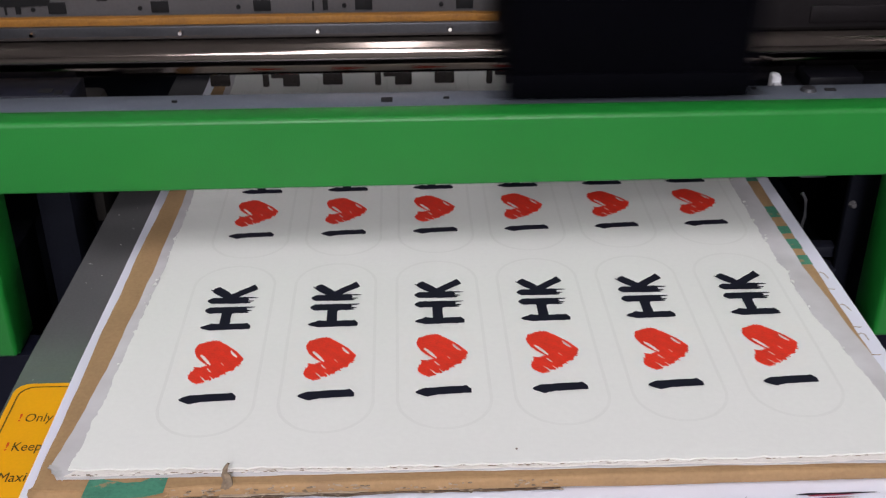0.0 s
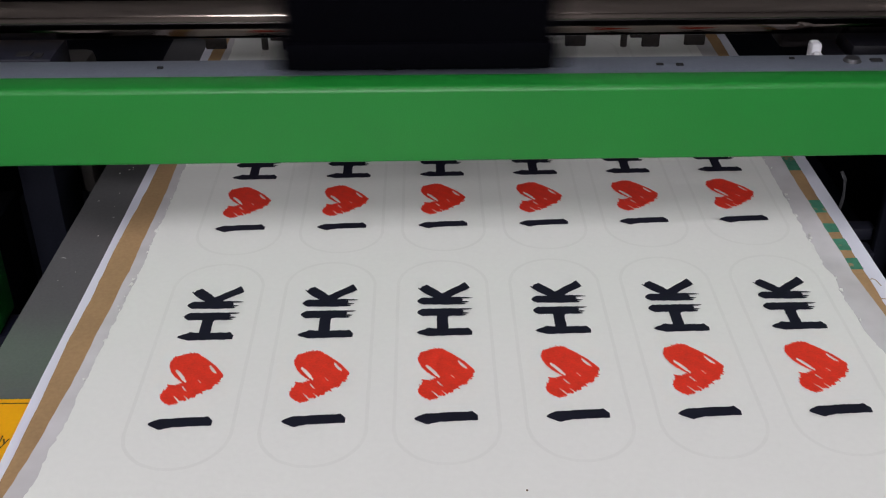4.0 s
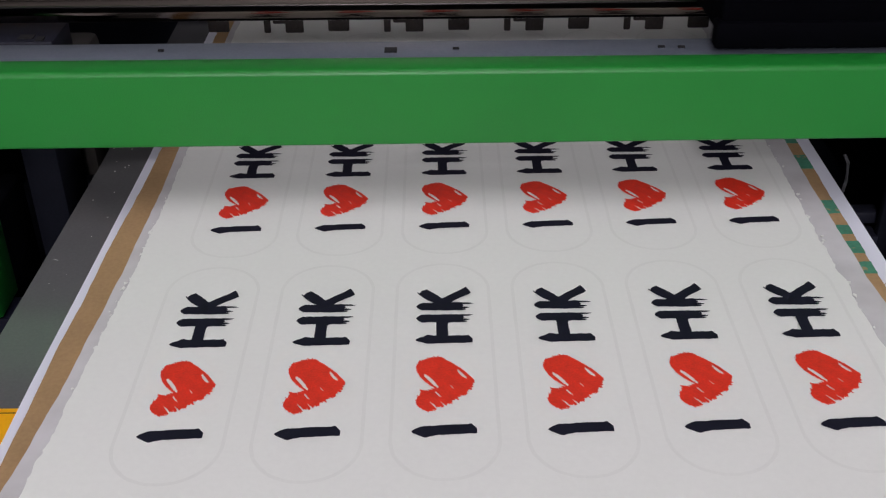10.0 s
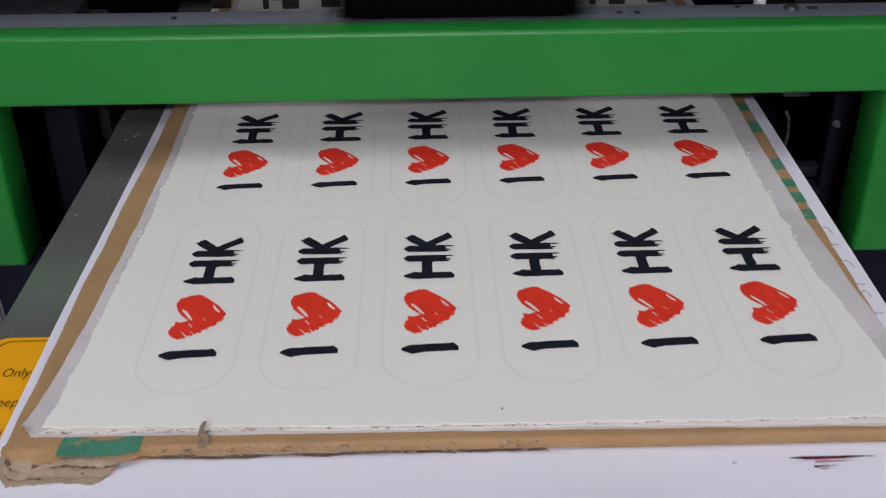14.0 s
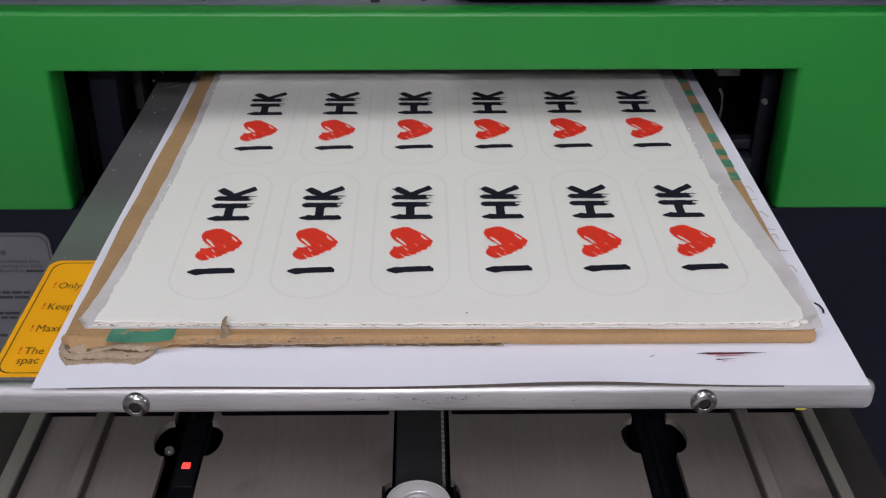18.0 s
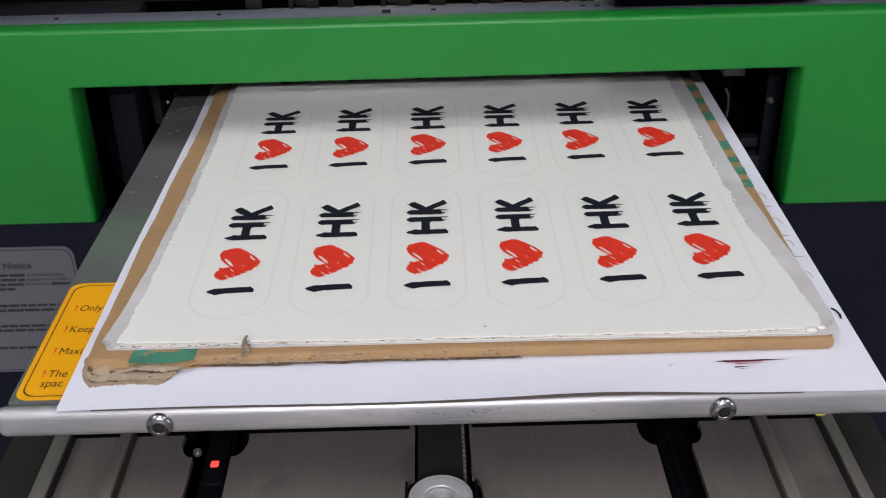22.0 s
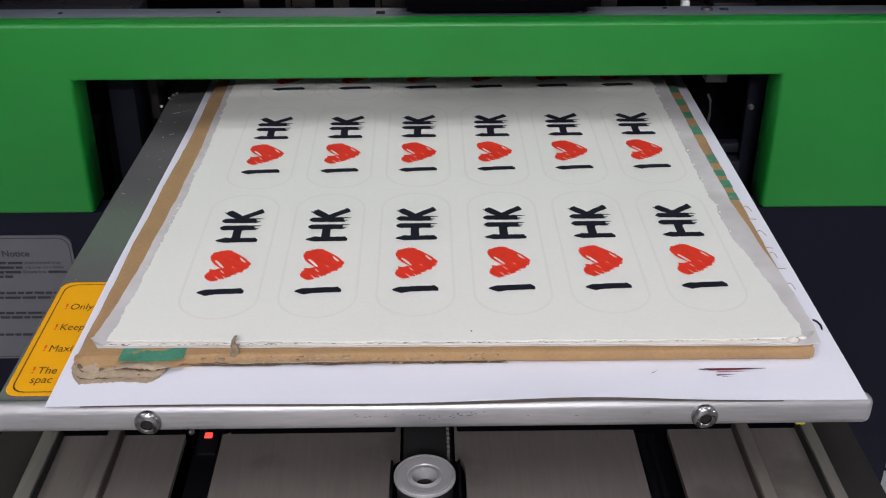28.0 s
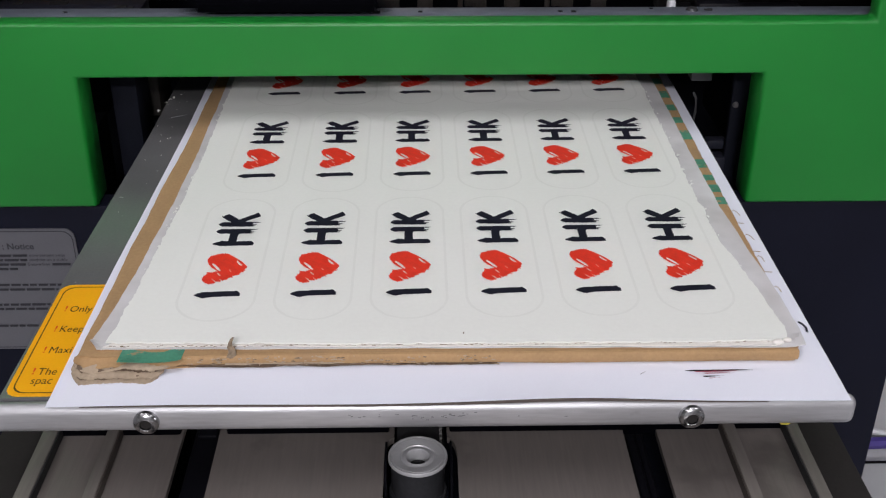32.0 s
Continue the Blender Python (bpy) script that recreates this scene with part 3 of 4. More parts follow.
    cyl(bm, (-0.0993, -0.1776, -0.0512), 0.0021, 0.0022, "z", 20, 0.0016, 0.0004)
    add("screw", bm, ALU)
    # belt and front pulley
    bm = bmesh.new()
    box(bm, -0.0098, 0.0078, -0.2148, y1, -0.0500, -0.0480)
    box(bm, -0.0106, 0.0104, -0.2000, y1, -0.0745, -0.0640)
    belt = add("drive_belt", bm, BELT_AND_SHADE, "black toothed drive belt")
    for k in range(70):
        bm = bmesh.new()
        y = -0.205 + k * 0.0029
        box(bm, 0.0079, 0.0090, y, y + 0.0014, -0.0498, -0.0482)
        add("tooth", bm, TOOTH, "", belt)
    bm = bmesh.new()
    prof = ((0.0, -0.0520), (0.0041, -0.0520), (0.0043, -0.0440), (0.0046, -0.0428), (0.0051, -0.0426), (0.0056, -0.0430), (0.0068, -0.0431), (0.0071, -0.0427), (0.0098, -0.0421), (0.0106, -0.0420), (0.0108, -0.0424),
            (0.0110, -0.0424), (0.0111, -0.0419), (0.0117, -0.0418), (0.0120, -0.0423), (0.0120, -0.0434), (0.0112, -0.0440), (0.0, -0.0440))
    rings = [[bm.verts.new((r * math.cos(a), r * math.sin(a), z)) for a in [k * math.tau / 40 for k in range(40)]] for r, z in prof[1:-1]]
    for a, b in zip(rings, rings[1:]):
        for k in range(40):
            bm.faces.new((a[k], a[(k + 1) % 40], b[(k + 1) % 40], b[k]))
    bm.faces.new(rings[0])
    bm.transform(Matrix.Translation((-0.0012, -0.2175, 0)))
    pulley = add("pulley", bm, PULLEY, "machined aluminium idler pulley")
    bm = bmesh.new()
    wall = [[bm.verts.new((r * math.cos(a) - 0.0012, r * math.sin(a) - 0.2175, z)) for a in [k * math.tau / 40 for k in range(40)]] for r, z in ((0.0046, -0.0443), (0.0108, -0.0443), (0.0108, -0.0588))]
    for a, c in zip(wall, wall[1:]):
        for k in range(40):
            bm.faces.new((a[k], a[(k + 1) % 40], c[(k + 1) % 40], c[k]))
    cyl(bm, (-0.0012, -0.2175, -0.0610), 0.0118, 0.0036, "z", 40, None, 0.0006)
    add("drum", bm, STEEL, "dark grey pulley drum", pulley)
    bm = bmesh.new()
    cyl(bm, (-0.0012, -0.2175, -0.0510), 0.0041, 0.0030, "z", 24)
    add("bore", bm, BOLT, "dark bore of the pulley", pulley)
    bm = bmesh.new()
    cyl(bm, (-0.0012, -0.2175, -0.0695), 0.006, 0.011, "z", 20)
    add("pulley_post", bm, BLACK)
    bm = bmesh.new()
    box(bm, -0.0146, -0.0136, -0.2290, -0.2060, -0.0740, -0.0440, 0.0005)
    add("pulley_cheek", bm, BLACK)
    bm = bmesh.new()
    box(bm, 0.0118, 0.0128, -0.2290, -0.2060, -0.0740, -0.0440, 0.0005)
    add("pulley_cheek", bm, BLACK)
    return d, sensor


# ---- the sliding bed and what lies on it ----
def skew(y):
    """How far the left edges of the bed stack run in towards the back."""
    return 0.0050 * max(0.0, min(1.0, (y - 0.085) / 0.185)) ** 0.85


def bed():
    b = thing("print_bed", "grey metal print bed with a rounded aluminium front bar", "print bed")
    bm = bmesh.new()
    prism(bm, [(-0.1548, 0.0072), (0.1588, 0.0072), (0.1588, 0.4600)] + [(-0.1548 + skew(y), y) for y in (0.46, 0.25, 0.20, 0.15, 0.10)], -0.0080, 0.0)
    part("plate", bm, PLATE, b, "smooth reflective grey bed plate")
    bm = bmesh.new()
    box(bm, -0.1585, 0.1617, 0.0002, 0.0070, -0.0115, 0.0002, 0.0033, 4)
    part("front_bar", bm, BAR, b, "brushed aluminium front bar with rounded edges")
    for x in (-0.1, 0.1):
        bm = bmesh.new()
        cyl(bm, (0, -0.0002, -0.0060), 0.0048, 0.0012, "y", 32)
        prof = ((0.0048, -0.0008), (0.0047, -0.0012), (0.0042, -0.0018), (0.0034, -0.0022), (0.0024, -0.0024), (0.0022, -0.0022), (0.0021, -0.0010))
        rings = [[bm.verts.new((r * math.cos(a), y, -0.0060 + r * math.sin(a))) for a in [k * math.tau / 24 for k in range(24)]] for r, y in prof]
        for a, c in zip(rings, rings[1:]):
            for k in range(24):
                bm.faces.new((a[k], a[(k + 1) % 24], c[(k + 1) % 24], c[k]))
        bm.faces.new(rings[-1])
        o = part("bolt", bm, BOLT, b, "shiny button-head bolt")
        o.location.x = x
        bm = bmesh.new()
        cyl(bm, (0, -0.0014, -0.0060), 0.0021, 0.0008, "y", 6)
        part("socket", bm, SIDE, o, "dark hexagon socket")
    rng = random.Random(31)
    bm = bmesh.new()
    for k in range(34):
        x, z, w = rng.gauss(0.006, 0.018), rng.gauss(-0.0050, 0.0008), rng.uniform(0.00015, 0.0007)
        box(bm, x - w, x + w, 0.00010, 0.00022, z - rng.uniform(0.00004, 0.00014), z + rng.uniform(0.00004, 0.00014))
    tagged(part("scuff", bm, SCUFF, b, "grey scuffs on the front bar"), "", "", "", "stuff")
    bm = bmesh.new()
    box(bm, 0.1350, 0.1388, 0.0030, 0.0100, -0.0132, -0.0113, 0.0006)
    part("tape_scrap", bm, SCRAP, b, "scrap of yellow tape under the bar")
    rng = random.Random(17)
    bm = bmesh.new()
    for k in range(20):
        x, y = rng.uniform(-0.149, -0.1370), rng.gauss(0.262, 0.042)
        if 0.1 < y < 0.42:
            r = rng.uniform(0.00008, 0.00026)
            bmesh.ops.create_icosphere(bm, subdivisions=1, radius=r, matrix=Matrix.Translation((x, y, r * 0.4)) @ Matrix.Rotation(rng.uniform(0, 3), 4, "Z") @ Matrix.Diagonal((rng.uniform(0.8, 3.0), 1, 0.6, 1)))
    tagged(part("dust", bm, SHEET_EDGE, b, "white dust specks on the bed plate"), "", "", "", "stuff")
    # added black blocks: they make the dark band on the deck below the bar
    for x0, x1 in ((-0.1490, -0.0995), (-0.0805, -0.0130), (0.0120, 0.1540)):
        bm = bmesh.new()
        box(bm, x0, x1, 0.0412, 0.0470, -0.0478, -0.0081, 0.0010)
        part("under_bar_shade", bm, CARRIAGE, b, "black block added for the dark band under the bed")
    for x, y, r in ((-0.1489, 0.302, 0.0011), (-0.1502, 0.297, 0.0007), (-0.1518, 0.284, 0.0012), (-0.1470, 0.305, 0.0006)):
        bm = bmesh.new()
        ring = [bm.verts.new((x + r * rng.uniform(0.5, 1.2) * math.cos(a), y + r * rng.uniform(0.6, 1.5) * math.sin(a), 0.0004 + rng.uniform(0, 0.0012))) for a in (0.2, 1.3, 2.5, 3.6, 4.4, 5.5)]
        top = bm.verts.new((x, y, 0.0012))
        for a, c in zip(ring, ring[1:] + ring[:1]):
            bm.faces.new((a, c, top))
        out = bmesh.ops.extrude_face_region(bm, geom=bm.faces[:])
        bmesh.ops.translate(bm, verts=[v for v in out["geom"] if isinstance(v, bmesh.types.BMVert)], vec=(0, 0, -0.0003))
        part("flake", bm, SHEET_EDGE, b, "white flake on the plate edge", False)
    bm = bmesh.new()
    stroke(bm, rng, (-0.1440, 0.2740), (-0.1345, 0.2790), 0.0004, 0.0002, 0.0002, 0.3)
    part("scratch", bm, GREY_PLASTIC, b, "pale scratch on the plate")
    # runners that carry the bed on the rails
    for x0, x1 in ((-0.0975, -0.0855), (0.0855, 0.0975)):
        bm = bmesh.new()
        box(bm, x0, x1, 0.060, 0.36, -0.0700, -0.0080, 0.001)
        part("runner", bm, BLACK, b)
    # yellow warning label, partly under the paper
    bm = bmesh.new()
    r, x0, x1, y0, y1 = 0.005, -0.1535, -0.060, 0.0080, 0.0875
    pts = []
    for cx, cy, a0 in ((x1 - r, y1 - r, 0), (x0 + r, y1 - r, 90), (x0 + r, y0 + r, 180), (x1 - r, y0 + r, 270)):
        pts += [(cx + r * math.cos(radians(a0 + a)), cy + r * math.sin(radians(a0 + a))) for a in (0, 22, 45, 68, 90)]
    prism(bm, pts, -0.0001, 0.00015)
    lab = part("warning_label", bm, YELLOW, b, "yellow warning label with dark print")
    bm = bmesh.new()
    n = len(pts)
    cx, cy = (x0 + x1) / 2, (y0 + y1) / 2

    def shrunk(q, k):
        return (q[0] - math.copysign(k, q[0] - cx), q[1] - math.copysign(k, q[1] - cy), 0.0002)

    o1, o2 = [bm.verts.new(shrunk(q, 0.0019)) for q in pts], [bm.verts.new(shrunk(q, 0.0024)) for q in pts]
    for k in range(n):
        bm.faces.new((o1[k], o1[(k + 1) % n], o2[(k + 1) % n], o2[k]))
    part("border", bm, PRINT, lab)
    slim = Matrix.Diagonal((0.74, 1, 1, 1))
    for word, y in (("Only", 0.0657), ("Keep", 0.0506), ("Maxi", 0.0357), ("The", 0.0213)):
        lettering("word", word, 0.0064, PRINT, lab, pose(-0.1452, y, 0.0003) @ slim)
        lettering("mark", "!", 0.0060, ALERT, lab, pose(-0.1476, y + 0.0004, 0.0003), "red exclamation mark", 0.00004)
    lettering("word", "spac", 0.0064, PRINT, lab, pose(-0.1462, 0.0155, 0.0003) @ slim)
    return b


def jitter(rng, a, b, n, amp):
    """n points from a to b along a torn line."""
    (ax, ay), (bx, by) = a, b
    l = math.hypot(bx - ax, by - ay)
    nx, ny = -(by - ay) / l, (bx - ax) / l
    out, w = [], 0.0
    for k in range(n):
        s = k / n
        w = 0.7 * w + rng.uniform(-amp, amp)
        out.append((ax + (bx - ax) * s + nx * w, ay + (by - ay) * s + ny * w))
    return out


def torn(rng, corners, step, amp):
    pts = []
    for a, b in zip(corners, corners[1:] + corners[:1]):
        pts += jitter(rng, a, b, max(2, int(math.hypot(b[0] - a[0], b[1] - a[1]) / step)), amp)
    return pts


def paper():
    rng = random.Random(3)
    t = thing("paper_sheet", "white copy paper sheet lying on the print bed", "paper")
    bm = bmesh.new()
    n, rows = 48, []
    for j, (y, up) in enumerate(((None, 1.0), (0.0060, 0.55), (0.0110, 0.2), (0.0190, 0.0), (0.10, 0.0), (0.15, 0.0), (0.20, 0.0), (0.25, 0.0), (0.445, 0.0))):
        row = []
        for k in range(n + 1):
            s = k / n
            lift = 0.0002 + 0.0008 * math.exp(-((s - 0.62) / 0.16) ** 2) + 0.0004 * math.exp(-((s - 0.30) / 0.2) ** 2) - 0.0004 * max(0.0, (s - 0.9) / 0.1)
            fy = 0.0004 + 0.0010 * math.exp(-((s - 0.67) / 0.10) ** 2) + 0.0005 * math.sin(12 * s)
            x0 = -0.1358 + (0.0 if y is None else 0.0026 * y / 0.445 + 0.8 * skew(y))
            row.append(bm.verts.new((x0 + (0.1584 - x0) * s, fy if y is None else y, 0.0007 + lift * up)))
        rows.append(row)
    for a, b in zip(rows, rows[1:]):
        for k in range(n):
            bm.faces.new((a[k], a[k + 1], b[k + 1], b[k]))
    rows_front = [v.co.copy() for v in rows[0][2:44]]
    out = bmesh.ops.extrude_face_region(bm, geom=bm.faces[:])
    bmesh.ops.translate(bm, verts=[v for v in out["geom"] if isinstance(v, bmesh.types.BMVert)], vec=(0, 0, -0.00025))
    part("sheet", bm, WHITE_PAPER, t)
    # dark brown line that fills the gap under the paper's front edge
    bm = bmesh.new()
    rows = []
    for v in rows_front:
        e = min(1.0, 0.25 + 12 * min(v.x + 0.126, 0.135 - v.x) / 0.26)
        rows.append([bm.verts.new((v.x, v.y - 0.0003 * e, 0.00022)), bm.verts.new((v.x, v.y - 0.0001 * e, v.z - 0.0004)), bm.verts.new((v.x, v.y + 0.0008, v.z - 0.0007)), bm.verts.new((v.x, v.y + 0.0008, 0.00022))])
    for a, b in zip(rows, rows[1:]):
        for k in range(4):
            bm.faces.new((a[k], a[(k + 1) % 4], b[(k + 1) % 4], b[k]))
    part("tape", bm, EDGE_BROWN, t, "dark brown line under the paper edge")
    for y, x0, x1, w, m in ((0.0188, 0.1010, 0.1235, 0.0009, INK), (0.0182, 0.1045, 0.1180, 0.0008, MAROON), (0.0170, 0.1075, 0.1165, 0.0006, MAROON), (0.0150, 0.1070, 0.1115, 0.0008, INK),
                            (0.0139, 0.1090, 0.1112, 0.0004, MAROON), (0.0185, 0.0700, 0.0860, 0.0002, WHITE_PAPER), (0.0172, 0.0840, 0.0843, 0.0005, INK)):
        bm = bmesh.new()
        stroke(bm, rng, (x0, y), (x1, y + 0.0002), w, w * 0.6, 0.00105, 0.25, 3)
        part("ink_smear", bm, m, t, "smeared black and red ink test marks")
    bm = bmesh.new()
    tube(bm, [(0.1545, 0.052, 0.0009), (0.1556, 0.050, 0.0012), (0.1562, 0.047, 0.0012), (0.1558, 0.0445, 0.0009)], 0.0004, 5)
    part("ink_curl", bm, INK, t)
    return t


def cardboard():
    rng = random.Random(5)
    t = thing("cardboard_base", "brown corrugated cardboard with green print and torn corner", "cardboard")
    corners = [(-0.1300, 0.0250), (-0.0980, 0.0232), (-0.0720, 0.0257), (0.1450, 0.0254), (0.1482, 0.0305), (0.1500, 0.438)] + [(-0.1300 + 0.0100 * (y - 0.025) + 0.85 * skew(y), y) for y in (0.438, 0.25, 0.20, 0.15, 0.10)]
    for name, z0, z1, m, grow, step, amp in (("bottom_liner", 0.0009, 0.0015, CARD, 0.0002, 0.004, 0.00018), ("corrugated_core", 0.0015, 0.0054, CARD_DARK, -0.0012, 0.0022, 0.0005),
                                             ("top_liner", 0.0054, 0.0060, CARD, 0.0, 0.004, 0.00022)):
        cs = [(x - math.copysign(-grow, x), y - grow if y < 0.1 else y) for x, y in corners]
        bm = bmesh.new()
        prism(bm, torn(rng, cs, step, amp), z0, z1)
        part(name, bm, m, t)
    # the front edge is folded over on one side and torn open on the other
    bm = bmesh.new()
    box(bm, -0.0930, 0.1462, 0.0241, 0.0272, 0.0016, 0.0059, 0.0011, 3)
    part("front_fold", bm, CARD, t, "smooth folded front edge")
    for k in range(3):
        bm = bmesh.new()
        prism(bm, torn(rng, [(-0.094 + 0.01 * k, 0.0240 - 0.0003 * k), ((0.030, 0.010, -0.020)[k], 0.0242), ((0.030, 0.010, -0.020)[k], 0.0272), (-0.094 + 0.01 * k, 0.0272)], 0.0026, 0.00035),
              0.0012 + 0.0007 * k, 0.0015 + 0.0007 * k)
        part("torn_layer", bm, CARD_DARK if k < 2 else CARD_TORN, t, "ragged torn cardboard layer")
    # torn, crumpled corner: plies that fan out and bend down
    fronts, ends = (0.0203, 0.0186, 0.0192, 0.0162, 0.0170, 0.0143), (-0.0890, -0.0935, -0.0960, -0.0968, -0.1000, -0.0985)
    for layer in range(6):
        bm = bmesh.new()
        nx, ny = 60, 12
        z0 = 0.0057 - layer * 0.00082
        x0, x1 = -0.1322 + 0.0003 * ((layer * 2) % 3), ends[layer]
        g = []
        for j in range(ny):
            row = []
            for i in range(nx):
                u, v = i / (nx - 1), j / (ny - 1)
                x = x0 + (x1 - x0) * u
                front = fronts[layer] + 0.0060 * max(0.0, (0.15 - u) / 0.15) ** 2 + 0.0032 * max(0.0, (u - 0.86) / 0.14) ** 2
                front += 0.0013 * noise.noise(Vector((x * 190, layer * 3.1, 0))) + 0.0007 * noise.noise(Vector((x * 900, layer, 4)))
                y = front + (0.0280 - front) * v
                drop = (0.0013 + 0.0005 * math.sin(4 * u + 1.7 * layer)) * (1 - v) ** 1.6
                wave = 0.0012 * (1 - v) * noise.noise(Vector((x * 95, y * 220, layer * 2.3))) + 0.0005 * (1 - v) * noise.noise(Vector((x * 420, y * 700, layer)))
                left = 0.0022 * max(0.0, (0.10 - u) / 0.10) ** 1.5
                row.append(bm.verts.new((x, y, max(z0 - drop + wave - left, 0.0011 + 0.00042 * (5 - layer)))))
            g.append(row)
        for j in range(ny - 1):
            for i in range(nx - 1):
                bm.faces.new((g[j][i], g[j][i + 1], g[j + 1][i + 1], g[j + 1][i]))
        out = bmesh.ops.extrude_face_region(bm, geom=bm.faces[:])
        bmesh.ops.translate(bm, verts=[v for v in out["geom"] if isinstance(v, bmesh.types.BMVert)], vec=(0, 0, -0.00030))
        # the dark plies put the shade of the gaps between plies into colour
        part("torn_ply", bm, (CARD, CARD_TORN, CARD_DARK, CARD_TORN, CARD_DARK, CARD_TORN)[layer], t, "torn crumpled cardboard ply")
    # crumbly torn edge between the shred and the smooth fold
    for m, count, label in ((CARD_TORN, 130, "crumbs of torn cardboard"), (SHRED, 60, "dark crumbs of torn cardboard")):
        bm = bmesh.new()
        for k in range(count):
            x = -0.088 + 0.118 * rng.random() ** 1.2
            r = rng.uniform(0.0002, 0.0005)
            m4 = Matrix.Translation((x, rng.uniform(0.0234, 0.0248), rng.uniform(0.0016, 0.0057))) @ Matrix.Rotation(rng.uniform(-0.4, 0.4), 4, "Z") @ Matrix.Diagonal((rng.uniform(1.0, 3.2), 0.8, rng.uniform(0.4, 0.9), 1))
            bmesh.ops.create_icosphere(bm, subdivisions=1, radius=r, matrix=m4)
        tagged(part("torn_fringe", bm, m, t, label), "", "", "", "stuff")
    # upright torn shred at the front edge
    bm = bmesh.new()
    rows = []
    for k in range(9):
        s = k / 8
        w = 0.0016 * (1 - s) ** 0.9 + 0.0003 + 0.0005 * noise.noise(Vector((s * 9, 2, 0)))
        cx, cy, z = -0.0722 + 0.0012 * s + 0.0006 * math.sin(7 * s), 0.0236 + 0.0030 * s, 0.0052 + 0.0076 * s
        rows.append([bm.verts.new((cx + q * w, cy + 0.0009 * abs(q) * (1 - s) + 0.0004 * noise.noise(Vector((q * 4, s * 6, 5))), z + 0.0007 * noise.noise(Vector((q * 5, s * 4, 1))))) for q in (-1, -0.3, 0.5, 1)])
    for a, c in zip(rows, rows[1:]):
        for k in range(3):
            bm.faces.new((a[k], a[k + 1], c[k + 1], c[k]))
    out = bmesh.ops.extrude_face_region(bm, geom=bm.faces[:])
    bmesh.ops.translate(bm, verts=[v for v in out["geom"] if isinstance(v, bmesh.types.BMVert)], vec=(0, 0.0006, 0))
    part("torn_shred", bm, SHRED, t, "torn cardboard shred standing up", False)
    # frayed fibres along the long edge
    for k, (y, bend) in enumerate(((0.098, 1), (0.104, -1), (0.118, 1), (0.131, -1), (0.142, 1), (0.086, -1), (0.072, 1))):
        bm = bmesh.new()
        tube(bm, [(0.1488, y, 0.0050), (0.1502, y + 0.001 * bend, 0.0054), (0.1516, y + 0.0006 * bend, 0.0050), (0.1526 + 0.0004 * (k % 3), y - 0.0014 * bend, 0.0038)], 0.00017, 5)
        part("frayed_fibre", bm, CARD_TORN, t)
    # green printed bands
    for y, w in ((0.195, 0.010), (0.178, 0.0065), (0.1655, 0.0085), (0.152, 0.0075), (0.232, 0.012), (0.253, 0.008), (0.272, 0.009), (0.2925, 0.010), (0.315, 0.009), (0.335, 0.008)):
        bm = bmesh.new()
        prism(bm, torn(rng, [(0.1290, y - w / 2), (0.1489, y - w / 2), (0.1489, y + w / 2), (0.1290, y + w / 2)], 0.002, 0.0002), 0.0060, 0.0061)
        part("green_band", bm, TAPE, t, "green printed band")
    bm = bmesh.new()
    prism(bm, torn(rng, [(-0.1141, 0.0208), (-0.1040, 0.0203), (-0.0964, 0.0203), (-0.0902, 0.0222), (-0.0898, 0.0297), (-0.0931, 0.0299), (-0.0977, 0.0272), (-0.1027, 0.0268), (-0.1082, 0.0284), (-0.1137, 0.0305)], 0.002, 0.00015), 0.0060, 0.0062)
    part("green_band", bm, TAPE, t, "green printed band")
    return t


def film():
    rng = random.Random(8)
    t = thing("clear_film", "wrinkled translucent grey plastic film over the cardboard", "plastic film")
    bm = bmesh.new()
    corners = [(-0.1270, 0.0345), (-0.1235, 0.0290), (0.1440, 0.0262), (0.1494, 0.0278), (0.1500, 0.0400), (0.1494, 0.0600), (0.1480, 0.0850), (0.1466, 0.1000), (0.1438, 0.150), (0.1432, 0.434), (-0.1152, 0.434), (-0.1164, 0.208),
               (-0.1180, 0.148), (-0.1212, 0.086), (-0.1235, 0.060)]
    prism(bm, torn(rng, corners, 0.004, 0.0002), 0.0063, 0.0065)
    part("film", bm, FILM, t)
    # corners of the film lift and curl
    for cx, cy, a0, a1, r in ((-0.1205, 0.0345, 170, 262, 0.0058), (0.1420, 0.0345, 285, 370, 0.0056)):
        bm = bmesh.new()
        rows = []
        for i in range(13):
            a = radians(a0 + (a1 - a0) * i / 12)
            row = []
            for j in range(5):
                q = j / 4
                d = r * (0.55 + 0.55 * q + 0.06 * math.sin(i * 1.7))
                row.append(bm.verts.new((cx + d * math.cos(a), cy + d * math.sin(a), 0.0067 + 0.0022 * q * q * math.sin(math.pi * i / 12))))
            rows.append(row)
        for p0, p1 in zip(rows, rows[1:]):
            for k in range(4):
                bm.faces.new((p0[k], p0[k + 1], p1[k + 1], p1[k]))
        part("curled_corner", bm, FILM, t, "curled corner of the film")
    return t


